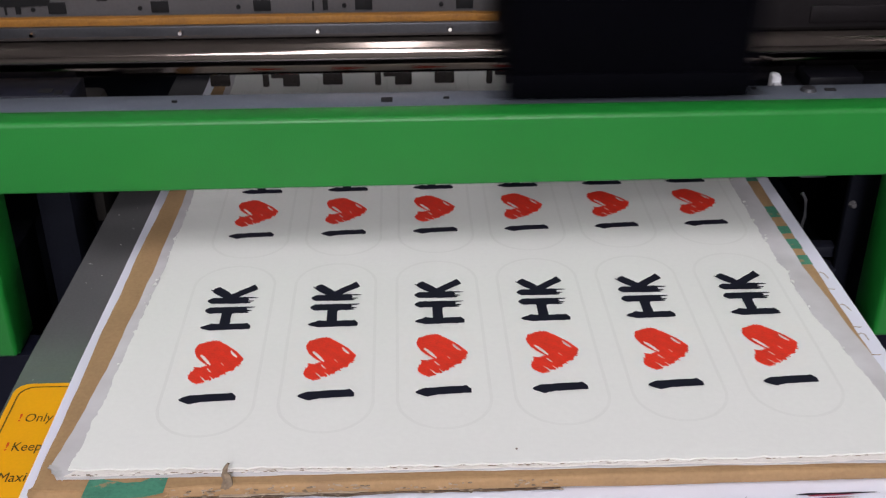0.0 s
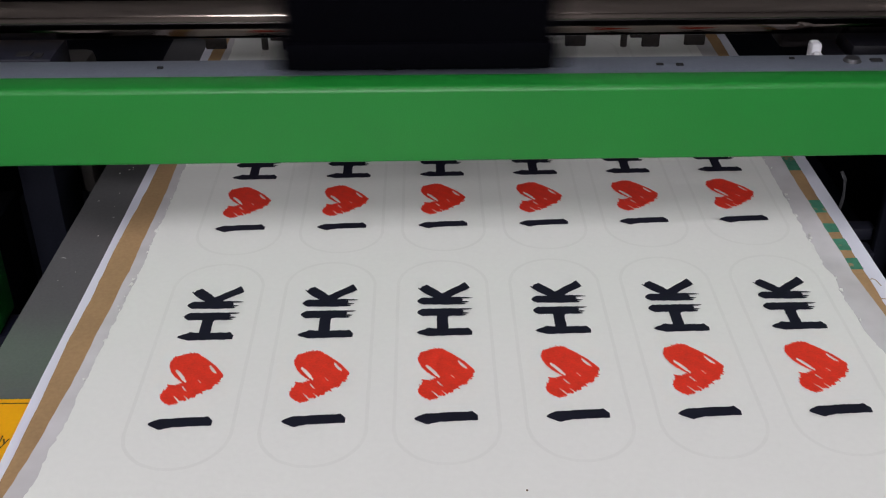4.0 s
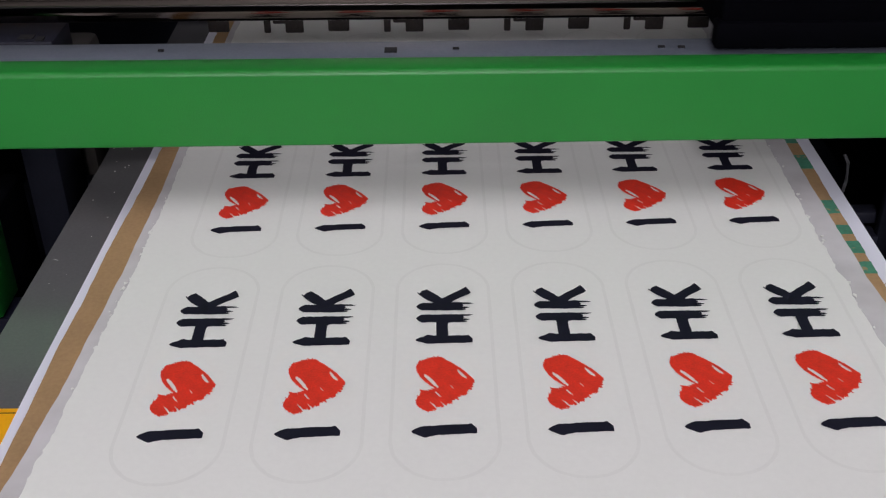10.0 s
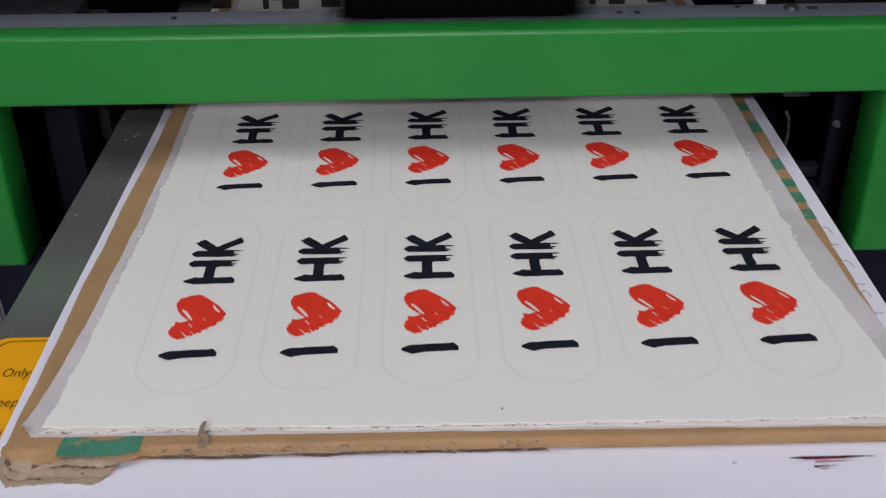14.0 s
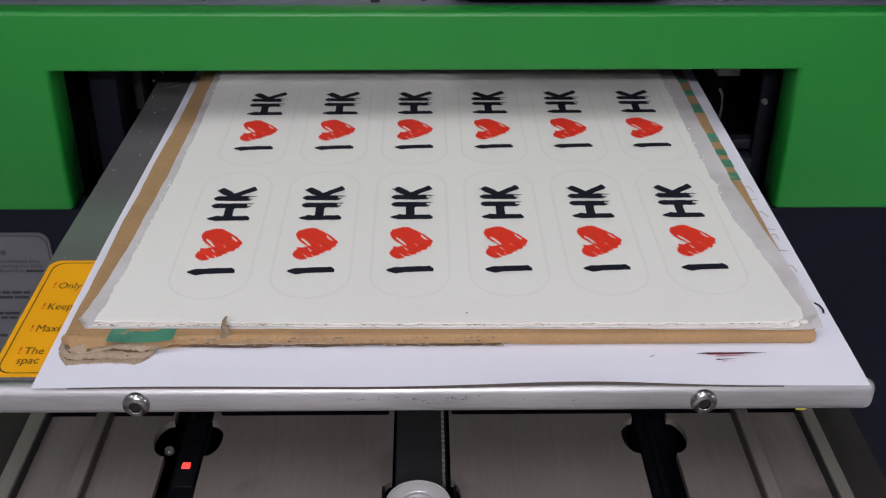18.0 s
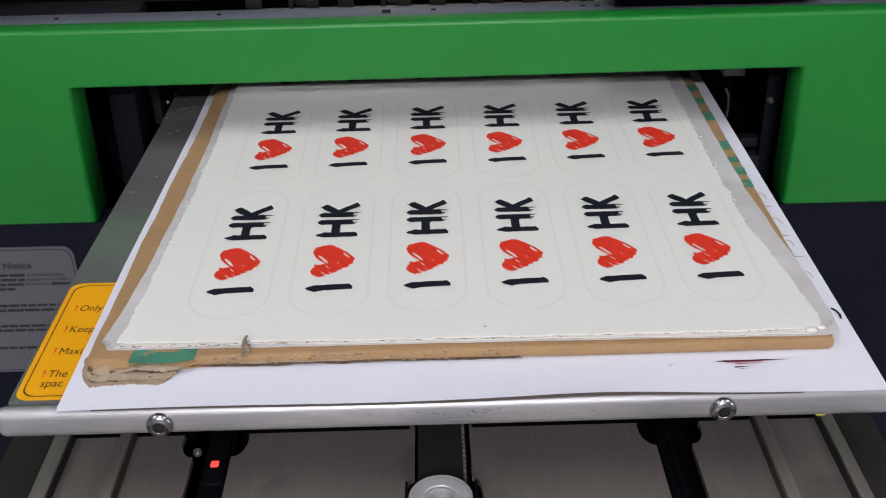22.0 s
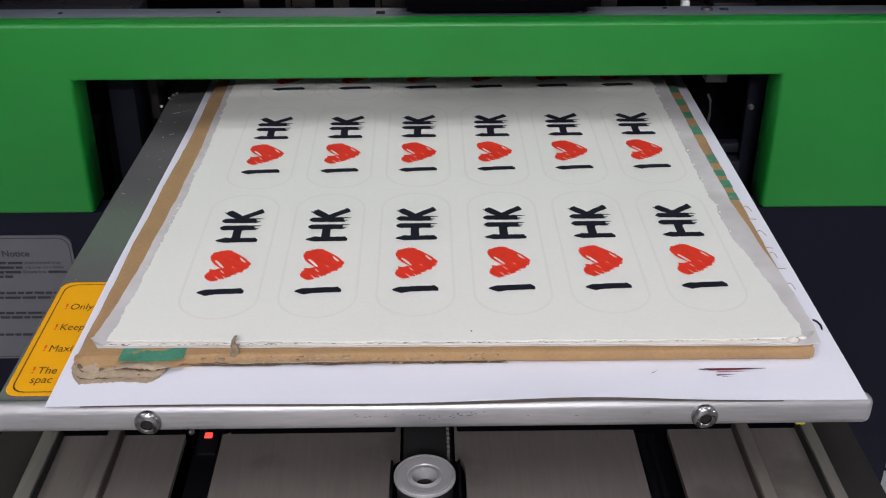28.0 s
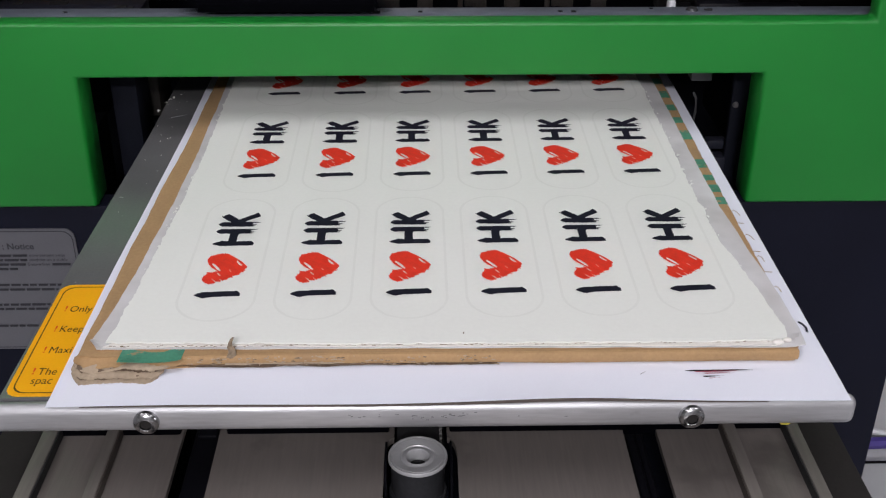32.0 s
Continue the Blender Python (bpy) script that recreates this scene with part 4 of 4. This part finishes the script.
def stroke(bm, rng, a, b, w0, w1, z, rough=0.15, bristles=0, tip=0.25, hair=0.0042, dry=0.0008):
    """A flat brush stroke from a to b: uneven sides, a blunt or split far end."""
    a, b = Vector(a), Vector(b)
    way = (b - a).normalized()
    side = Vector((-way.y, way.x))
    if bristles:
        b = b - way * dry * 0.75
    n = max(8, int((b - a).length / 0.0006))
    left, right = [], []
    dl = dr = 0.0
    for k in range(n + 1):
        s = k / n
        w = (w0 + (w1 - w0) * s) / 2
        w *= min(1.0, tip + s * 6) * min(1.0, 0.55 + (1 - s) * 8)
        dl, dr = 0.6 * dl + rng.uniform(-rough, rough), 0.6 * dr + rng.uniform(-rough, rough)
        p = a + (b - a) * s
        q, r = p + side * w * (1 + dl), p - side * w * (1 + dr)
        left.append(bm.verts.new((q.x, q.y, z)))
        right.append(bm.verts.new((r.x, r.y, z)))
    for k in range(n):
        bm.faces.new((left[k], right[k], right[k + 1], left[k + 1]))
    for k in range(bristles):
        o = (k + 0.5) / bristles - 0.5
        base = b - way * 0.0005 + side * o * w1 * 1.04
        l, h = rng.uniform(hair * 0.2, hair), w1 / bristles * rng.uniform(0.40, 0.52)
        end = base + way * (l + dry * 0.75)
        vs = [base + side * h, base - side * h, end - side * h * 0.45, end + side * h * 0.45]
        bm.faces.new([bm.verts.new((v.x, v.y, z)) for v in vs])


def brush(bm, rng, a, b, w, z, start=0.12, belly=0.0, slant=0.0, bow=0.0, prongs=(), crest=0.0):
    """A brush stroke from a to b, w wide (millimetres): a drawn-in start, a belly or crest near it, a blunt or split end."""
    a, b = Vector(a) / 1000, Vector(b) / 1000
    w, length = w / 1000, (b - a).length
    way = (b - a) / length
    side = Vector((-way.y, way.x))
    n = max(10, int(length / 0.0004))
    rows, du, dl = [], 0.0, 0.0
    for k in range(n + 1):
        s = k / n
        draw = min(1.0, s / start) ** 0.62
        du, dl = 0.75 * du + rng.uniform(-0.05, 0.05), 0.75 * dl + rng.uniform(-0.05, 0.05)
        up = 0.5 * w * draw * (1 + du + crest * math.exp(-((s - 0.24) / 0.06) ** 2))
        low = 0.5 * w * draw * (1 + dl + belly * math.exp(-((s - 0.21) / 0.10) ** 2))
        p = a + (b - a) * s + side * bow / 1000 * math.sin(math.pi * s)
        lean = way * slant * w * 0.5 * max(0.0, (s - 0.9) / 0.1)
        q, r = p + side * up - lean, p - side * low + lean * 0.3
        m = p + way * (0.12 * w * max(0.0, (s - 0.94) / 0.06) if not prongs else 0.0)
        rows.append([bm.verts.new((v.x, v.y, z)) for v in (q, m, r)])
    for r0, r1 in zip(rows, rows[1:]):
        bm.faces.new((r0[0], r0[1], r1[1], r1[0]))
        bm.faces.new((r0[1], r0[2], r1[2], r1[1]))
    for at, wide, reach in prongs:
        base, h = b + side * at * w, wide * w / 2
        reach *= rng.uniform(0.85, 1.1) / 1000
        tip = base + way * reach + side * rng.uniform(-0.06, 0.06) * w
        vs = [base + side * h, base - side * h, base + way * reach * 0.6 - side * h * 0.8, tip - side * h * 0.25, tip + side * h * 0.2, base + way * reach * 0.5 + side * h * 0.9]
        bm.faces.new([bm.verts.new((v.x, v.y, z)) for v in vs])


def heart_mesh(rng, z):
    """A heart lying on its side, point to +x, filled with slanting brush hatches (millimetres)."""
    mid = -11.7
    curve = []
    for k in range(31):
        s = k / 30
        curve.append((9.2 - 10.4 * s, mid + 12.3 * s ** 0.72))
    for k in range(1, 13):
        a = radians(90 + 90 * k / 12)
        curve.append((-1.2 + 7.6 * math.cos(a), mid + 6.6 + 5.7 * math.sin(a)))
    for k in range(1, 12):
        s = k / 12
        curve.append((-8.8 + 6.6 * s - 1.3 * math.sin(s * math.pi), mid + 6.6 - 10.6 * s))
    curve += [(-5.0, mid - 4.4), (-7.7, mid - 3.4), (-7.1, mid - 5.2)]
    for k in range(14):
        a = radians(135 + 125 * k / 13)
        curve.append((-4.5 + 4.0 * math.cos(a), mid - 9.0 + 4.6 * math.sin(a)))
    for k in range(30, 0, -1):
        s = k / 30
        curve.append((9.2 - 12.4 * s, mid - 13.4 * s ** 0.56))
    ax, ay = 0.55, -0.835
    poly = [(x * ax + y * ay, -x * ay + y * ax) for x, y in curve]
    bm = bmesh.new()
    lo, hi = min(q[1] for q in poly), max(q[1] for q in poly)
    step = 0.24
    n = int((hi - lo) / step)
    gaps = ((-10.2, -9.1, 3.2, 11.4), (-0.5, 0.45, 7.2, 12.6), (-15.6, -15.0, 15.3, 30.0), (-12.9, -12.4, 17.0, 30.0), (-11.6, -11.1, 12.6, 15.2), (-6.2, -5.9, 12.0, 14.5))
    grow, cell, made = 0.0, 0.22, {}

    def corner(c, k):
        if (c, k) not in made:
            e, q = c * cell + rng.uniform(-0.05, 0.05), lo + k * step
            made[c, k] = bm.verts.new(((e * ax - q * ay) / 1000, (e * ay + q * ax) / 1000, z))
        return made[c, k]

    for k in range(n):
        w = lo + (k + 0.5) * step
        cuts = []
        for (x0, y0), (x1, y1) in zip(poly, poly[1:] + poly[:1]):
            if (y0 > w) != (y1 > w):
                cuts.append(x0 + (x1 - x0) * (w - y0) / (y1 - y0))
        cuts.sort()
        for c0, c1 in zip(cuts[::2], cuts[1::2]):
            grow = 0.3 * grow + rng.uniform(-0.55, 0.55)
            spans = [(c0 + rng.uniform(-0.5, 0.45), c1 + grow)]
            for g0, g1, e0, e1 in gaps:
                if g0 <= w <= g1:
                    lens = 1 - math.sqrt(max(0.0, 1 - (2 * (w - g0) / (g1 - g0) - 1) ** 2))
                    reach = 0.5 * (e1 - e0) * lens * 0.7
                    e0, e1 = e0 + reach + rng.uniform(-0.4, 0.4), e1 - reach + rng.uniform(-0.4, 0.4)
                    spans = [q for a, b in spans for q in ((a, min(b, e0)), (max(a, e1), b))]
            for e0, e1 in spans:
                for c in range(round(e0 / cell), round(e1 / cell)):
                    bm.faces.new([corner(c, k), corner(c + 1, k), corner(c + 1, k + 1), corner(c, k + 1)])
    return mesh_of("heart", bm, RED, False)


def capsule_mesh(rng, z):
    bm = bmesh.new()
    hw, hl = 0.0156, 0.0537
    pts = []
    for k in range(33):
        a = math.pi * k / 32
        pts.append((hw * math.cos(a), hl - hw + hw * math.sin(a)))
    for k in range(1, 18):
        pts.append((-hw, (hl - hw) * (1 - 2 * k / 18)))
    pts += [(-x, -y) for x, y in pts]
    n = len(pts)
    inner, outer = [], []
    for k, (x, y) in enumerate(pts):
        c = Vector((x, y - max(-hl + hw, min(hl - hw, y)))).normalized()
        h = rng.uniform(0.00052, 0.00060)
        o = rng.uniform(-0.00006, 0.00006)
        inner.append(bm.verts.new((x + c.x * (o - h), y + c.y * (o - h), z)))
        outer.append(bm.verts.new((x + c.x * (o + h), y + c.y * (o + h), z)))
    for k in range(n):
        bm.faces.new((inner[k], outer[k], outer[(k + 1) % n], inner[(k + 1) % n]))
    return mesh_of("cut_outline", bm, PENCIL, False)


def sticker_meshes():
    rng = random.Random(21)
    z = 0.0
    bars = {}
    split = ((0.40, 0.22, 3.6), (0.12, 0.26, 0.5), (-0.14, 0.22, 2.5), (-0.38, 0.22, 1.5))
    bm = bmesh.new()
    brush(bm, rng, (-9.7, -34.3), (8.8, -33.1), 4.1, z, 0.17, 0.42, 0.5)
    bars["letter_i"] = mesh_of("letter_i", bm, INK, False)
    bm = bmesh.new()
    brush(bm, rng, (-9.1, 9.2), (8.9, 9.6), 4.1, z, 0.20, 0.0, 0.4, 0.0, (), 0.28)
    brush(bm, rng, (-9.0, 20.9), (6.4, 20.8), 4.4, z + 0.00001, 0.13, 0.0, 0.0, 0.0, split)
    brush(bm, rng, (-0.3, 10.6), (-0.2, 19.5), 3.9, z + 0.00002, 0.02, 0.0, 0.0, 0.3)
    bars["letter_h"] = mesh_of("letter_h", bm, INK, False)
    bm = bmesh.new()
    brush(bm, rng, (-9.0, 27.6), (6.4, 27.6), 4.4, z, 0.13, 0.0, 0.0, 0.0, split)
    brush(bm, rng, (-0.2, 29.0), (-7.0, 36.4), 3.9, z + 0.00001, 0.02, 0.0, 0.2, -0.3)
    brush(bm, rng, (-3.0, 29.9), (-8.6, 35.9), 0.5, z + 0.00002, 0.1, 0.0, 0.0, 0.5)
    brush(bm, rng, (-0.5, 29.6), (8.5, 37.0), 3.8, z + 0.00003, 0.02, 0.0, -0.45, 0.2)
    bars["letter_k"] = mesh_of("letter_k", bm, INK, False)
    bars["heart"] = heart_mesh(random.Random(4), z)
    return bars, capsule_mesh(random.Random(9), z)


def sheet():
    rng = random.Random(12)
    t = thing("sticker_sheet", "cream white sheet printed with rows of heart stickers", "sticker sheet")
    bm = bmesh.new()
    corners = [(-0.1206, 0.0318), (-0.0900, 0.0311), (-0.0270, 0.0295), (0.0470, 0.0288), (0.1380, 0.0290), (0.1425, 0.0312), (0.1436, 0.0400), (0.1395, 0.0780), (0.1352, 0.1060), (0.1342, 0.160),
               (0.1346, 0.430), (-0.1114, 0.430), (-0.1120, 0.205), (-0.1134, 0.145), (-0.1165, 0.085), (-0.1180, 0.059)]
    prism(bm, torn(rng, corners, 0.0012, 0.00036), 0.0073, 0.0079)
    part("sheet", bm, SHEET, t, "", False)
    bm = bmesh.new()
    prism(bm, torn(rng, [(-0.1215, 0.0300), (0.1375, 0.0268), (0.1405, 0.0300), (-0.1180, 0.0330)], 0.0025, 0.0003), 0.0066, 0.0069)
    part("backing", bm, SHEET_EDGE, t, "cream backing layer under the sheet", False)
    # little crumbs and a blob of coating along the rough front edge
    bm = bmesh.new()
    for k in range(90):
        x = rng.uniform(-0.119, 0.135)
        r = rng.uniform(0.0002, 0.0006)
        bmesh.ops.create_icosphere(bm, subdivisions=1, radius=r, matrix=Matrix.Translation((x, 0.0305 - 0.0085 * (x + 0.12) + 0.025 * (x + 0.12) ** 2 + rng.uniform(-0.0009, 0.0003), 0.0070)) @ Matrix.Diagonal((2.2, 1, 0.8, 1)))
    flakes = bmesh.new()
    for k in range(70):
        y = rng.uniform(0.04, 0.30)
        if k % 2:
            x = 0.1436 - 0.0090 * min(1.0, max(0.0, (y - 0.04) / 0.07)) + rng.uniform(-0.0004, 0.0014)
        else:
            x = -0.1180 + 0.0062 * min(1.0, (y - 0.04) / 0.16) + rng.uniform(-0.0014, 0.0004)
        r = rng.uniform(0.0003, 0.0009)
        ring = [flakes.verts.new((x + r * rng.uniform(0.5, 1.2) * math.cos(q), y + r * rng.uniform(0.5, 1.6) * math.sin(q), 0.0070 + rng.uniform(0, 0.0007))) for q in (0.3, 1.6, 2.8, 4.1, 5.3)]
        flakes.faces.new(ring)
    out = bmesh.ops.extrude_face_region(flakes, geom=flakes.faces[:])
    bmesh.ops.translate(flakes, verts=[v for v in out["geom"] if isinstance(v, bmesh.types.BMVert)], vec=(0, 0, 0.00015))
    tagged(part("flake_fringe", flakes, SHEET, t), "white flakes along the sheet sides", "", "", "stuff")
    dark = bmesh.new()
    for k in range(150):
        x = rng.uniform(-0.119, 0.135)
        r = rng.uniform(0.0001, 0.00022)
        bmesh.ops.create_icosphere(dark, subdivisions=1, radius=r, matrix=Matrix.Translation((x, 0.0300 - 0.0085 * (x + 0.12) + 0.025 * (x + 0.12) ** 2 + rng.uniform(-0.0006, 0.0006), 0.0071)) @ Matrix.Diagonal((4.5, 1, 0.6, 1)))
    tagged(part("fibre_fringe", dark, SHRED, t), "brown fibres along the ragged edge", "", "", "stuff")
    tagged(part("crumb_fringe", bm, SHEET_EDGE, t), "white crumbs along the ragged edge", "", "", "stuff")
    bm = bmesh.new()
    bmesh.ops.create_icosphere(bm, subdivisions=3, radius=0.0017, matrix=Matrix.Translation((0.1385, 0.0285, 0.0072)) @ Matrix.Diagonal((1.3, 1, 0.7, 1)))
    bmesh.ops.create_icosphere(bm, subdivisions=3, radius=0.0012, matrix=Matrix.Translation((0.1425, 0.0300, 0.0072)) @ Matrix.Diagonal((1.4, 1, 0.7, 1)))
    part("coating_blob", bm, SHEET_EDGE, t, "white blob of coating at the corner")
    bm = bmesh.new()
    cyl(bm, (0.0171, 0.0356, 0.0080), 0.00032, 0.0003, "z", 8)
    part("speck", bm, CARD_DARK, t)
    bars, ring = sticker_meshes()
    for r in range(3):
        for c in range(6):
            k = r * 6 + c
            st = new("sticker", ring)
            st.parent = t
            x0, pitch, y0, rise, length = ((-0.0043, 0.0394, 0.1003, 0.0004, 1.0), (-0.0033, 0.0389, 0.2129, 0.0006, 0.9625), (-0.0019, 0.0385, 0.3254, 0.0008, 0.95))[r]
            st.matrix_basis = pose(x0 + pitch * (c - 2), y0 + rise * (c - 2), 0.0080) @ Matrix.Diagonal((1, length, 1, 1))
            # the far row is still being printed: its last letters are to come
            for name, me in list(bars.items()) if r < 2 else [(n, bars[n]) for n in ("letter_i", "heart")]:
                o = new(name, me)
                o.parent = st
                o.location.z = 0.00012 + 0.00003 * (k % 3)
    return t


# ---- the moving print carriage ----
def carriage():
    c = thing("print_carriage", "black plastic print head carriage on the guide rod", "print carriage")
    bm = bmesh.new()
    box(bm, -0.0505, 0.0505, 0.0135, 0.098, 0.0715, 0.150, 0.003)
    part("housing", bm, CARRIAGE, c)
    bm = bmesh.new()
    box(bm, -0.0520, 0.0520, 0.0115, 0.0185, 0.0690, 0.0790, 0.0012)
    part("lower_lip", bm, CARRIAGE, c)
    bm = bmesh.new()
    box(bm, -0.0420, 0.0420, 0.026, 0.0500, 0.0625, 0.0715, 0.001)
    part("print_head", bm, BLACK, c)
    for x in (-0.045, 0.045):
        bm = bmesh.new()
        box(bm, x - 0.006, x + 0.006, 0.0690, 0.0920, 0.0660, 0.0780, 0.002)
        part("bearing", bm, BLACK, c)
    return c


def clutter():
    """Things on the table beside the printer."""
    bm = bmesh.new()
    box(bm, 0.375, 0.70, 0.2905, 0.2995, -0.4995, -0.486, 0.002)
    tagged(part("metal_bar", bm, BLACK), "black metal bar lying on the work table", "bar")
    bm = bmesh.new()
    box(bm, 0.34, 0.72, 0.05, 0.2865, -0.4995, -0.478, 0.003)
    tagged(part("equipment_box", bm, GREY_PLASTIC), "flat light grey plastic case on the work table", "box")
    for k, (m, r, y, drop) in enumerate(((CABLE_BLUE, 0.0065, 0.306, 0.075), (GREY_PLASTIC, 0.004, 0.385, -0.06))):
        bm = bmesh.new()
        tube(bm, [(0.37 + 0.03 * q, y + drop * 0.1 * q + 0.008 * math.sin(q * 0.8 + k), -0.4995 + r) for q in range(11)], r)
        tagged(part("cable", bm, m), ("violet", "grey")[k] + " cable lying on the work table", "cable", "cables")


def table():
    t = thing("work_table", "grey steel work table under the printer", "table", "", "", (0, 0, -0.85))
    bm = bmesh.new()
    box(bm, -0.50, 0.95, -0.46, 0.75, 0.315, 0.3495, 0.003)
    part("tabletop", bm, TABLE, t)
    for x in (-0.48, 0.93):
        for y in (-0.43, 0.72):
            bm = bmesh.new()
            box(bm, x - 0.02, x + 0.02, y - 0.02, y + 0.02, 0.0005, 0.3145, 0.002)
            part("leg", bm, SIDE, t)


room()
table()
printer_body = printer()
rail_deck, sensor_arm = deck()
moving = [bed(), paper(), cardboard(), film(), sheet()]
head = carriage()
clutter()


def motions():
    slide = [(0.0, -0.1630), (1.5, -0.1677), (3.0, -0.1724), (6.0, -0.1801), (7.5, -0.1836), (9.0, -0.1867), (10.5, -0.1897), (12.0, -0.1923), (13.5, -0.1953), (16.5, -0.2018),
             (18.0, -0.2052), (19.5, -0.2086), (21.0, -0.2127), (22.5, -0.2170), (24.0, -0.2209), (25.5, -0.2242), (28.5, -0.2303), (30.0, -0.2346), (31.5, -0.2392), (32.0, -0.2404)]
    for ob in moving:
        walk(ob, [(t, pose(0, y, 0)) for t, y in slide])
    # the sensor arm creeps back in its slot
    walk(sensor_arm, [(0.0, pose(0, -0.0030, 0)), (17.0, pose(0, -0.0030, 0)), (19.0, pose(0, -0.0014, 0)), (25.0, pose(0, -0.0006, 0)), (27.5, pose(0, 0.0026, 0)), (28.5, pose(0, 0.0032, 0)), (29.5, pose(0, 0.0024, 0)), (30.0, pose(0, 0.0016, 0)), (32.0, pose(0, 0.0030, 0))])
    # the carriage sweeps from side to side, with short rests
    left, right, far = -0.100, 0.147, -0.168
    turns = [(-0.18, 1), (0.45, 0), (1.06, 1), (1.66, 0), (2.31, 1), (2.95, 0), (3.58, 1), (4.22, 0), (4.85, 1), (5.50, 0), (6.15, 1), (6.80, 0), (7.42, 1), (8.05, 0), (8.70, 1),
             (9.35, 0), (9.99, 1), (10.63, 0), (11.26, 1), (12.05, 2), (12.34, 2), (13.09, 1), (13.68, 0), (14.33, 1), (14.97, 0), (15.62, 1), (16.27, 0), (16.92, 1), (17.56, 0), (18.21, 1),
             (18.86, 0), (19.49, 1), (20.13, 0), (20.78, 1), (21.40, 0), (22.04, 1), (22.67, 0), (23.30, 1), (23.94, 0), (24.57, 1), (25.20, 0), (25.83, 1), (26.62, 2), (27.00, 2), (27.72, 1),
             (28.35, 0), (28.97, 1), (29.60, 0), (30.23, 1), (30.85, 0), (31.47, 1), (32.10, 0)]
    rows = []
    for (t0, s0), (t1, s1) in zip(turns, turns[1:]):
        x0, x1 = (left, right, far)[s0], (left, right, far)[s1]
        for f, g in ((0.0, 0.0), (0.16, 0.135), (0.84, 0.865)):
            t = t0 + (t1 - t0) * f
            if t >= 0:
                rows.append((t, pose(x0 + (x1 - x0) * g, 0, 0)))
    first = pose(left + 0.705 * (right - left), 0, 0)
    walk(head, [(0.0, first)] + [r for r in rows if 0.05 < r[0] < 31.95] + [(32.0, pose(left + 0.03, 0, 0))])


motions()
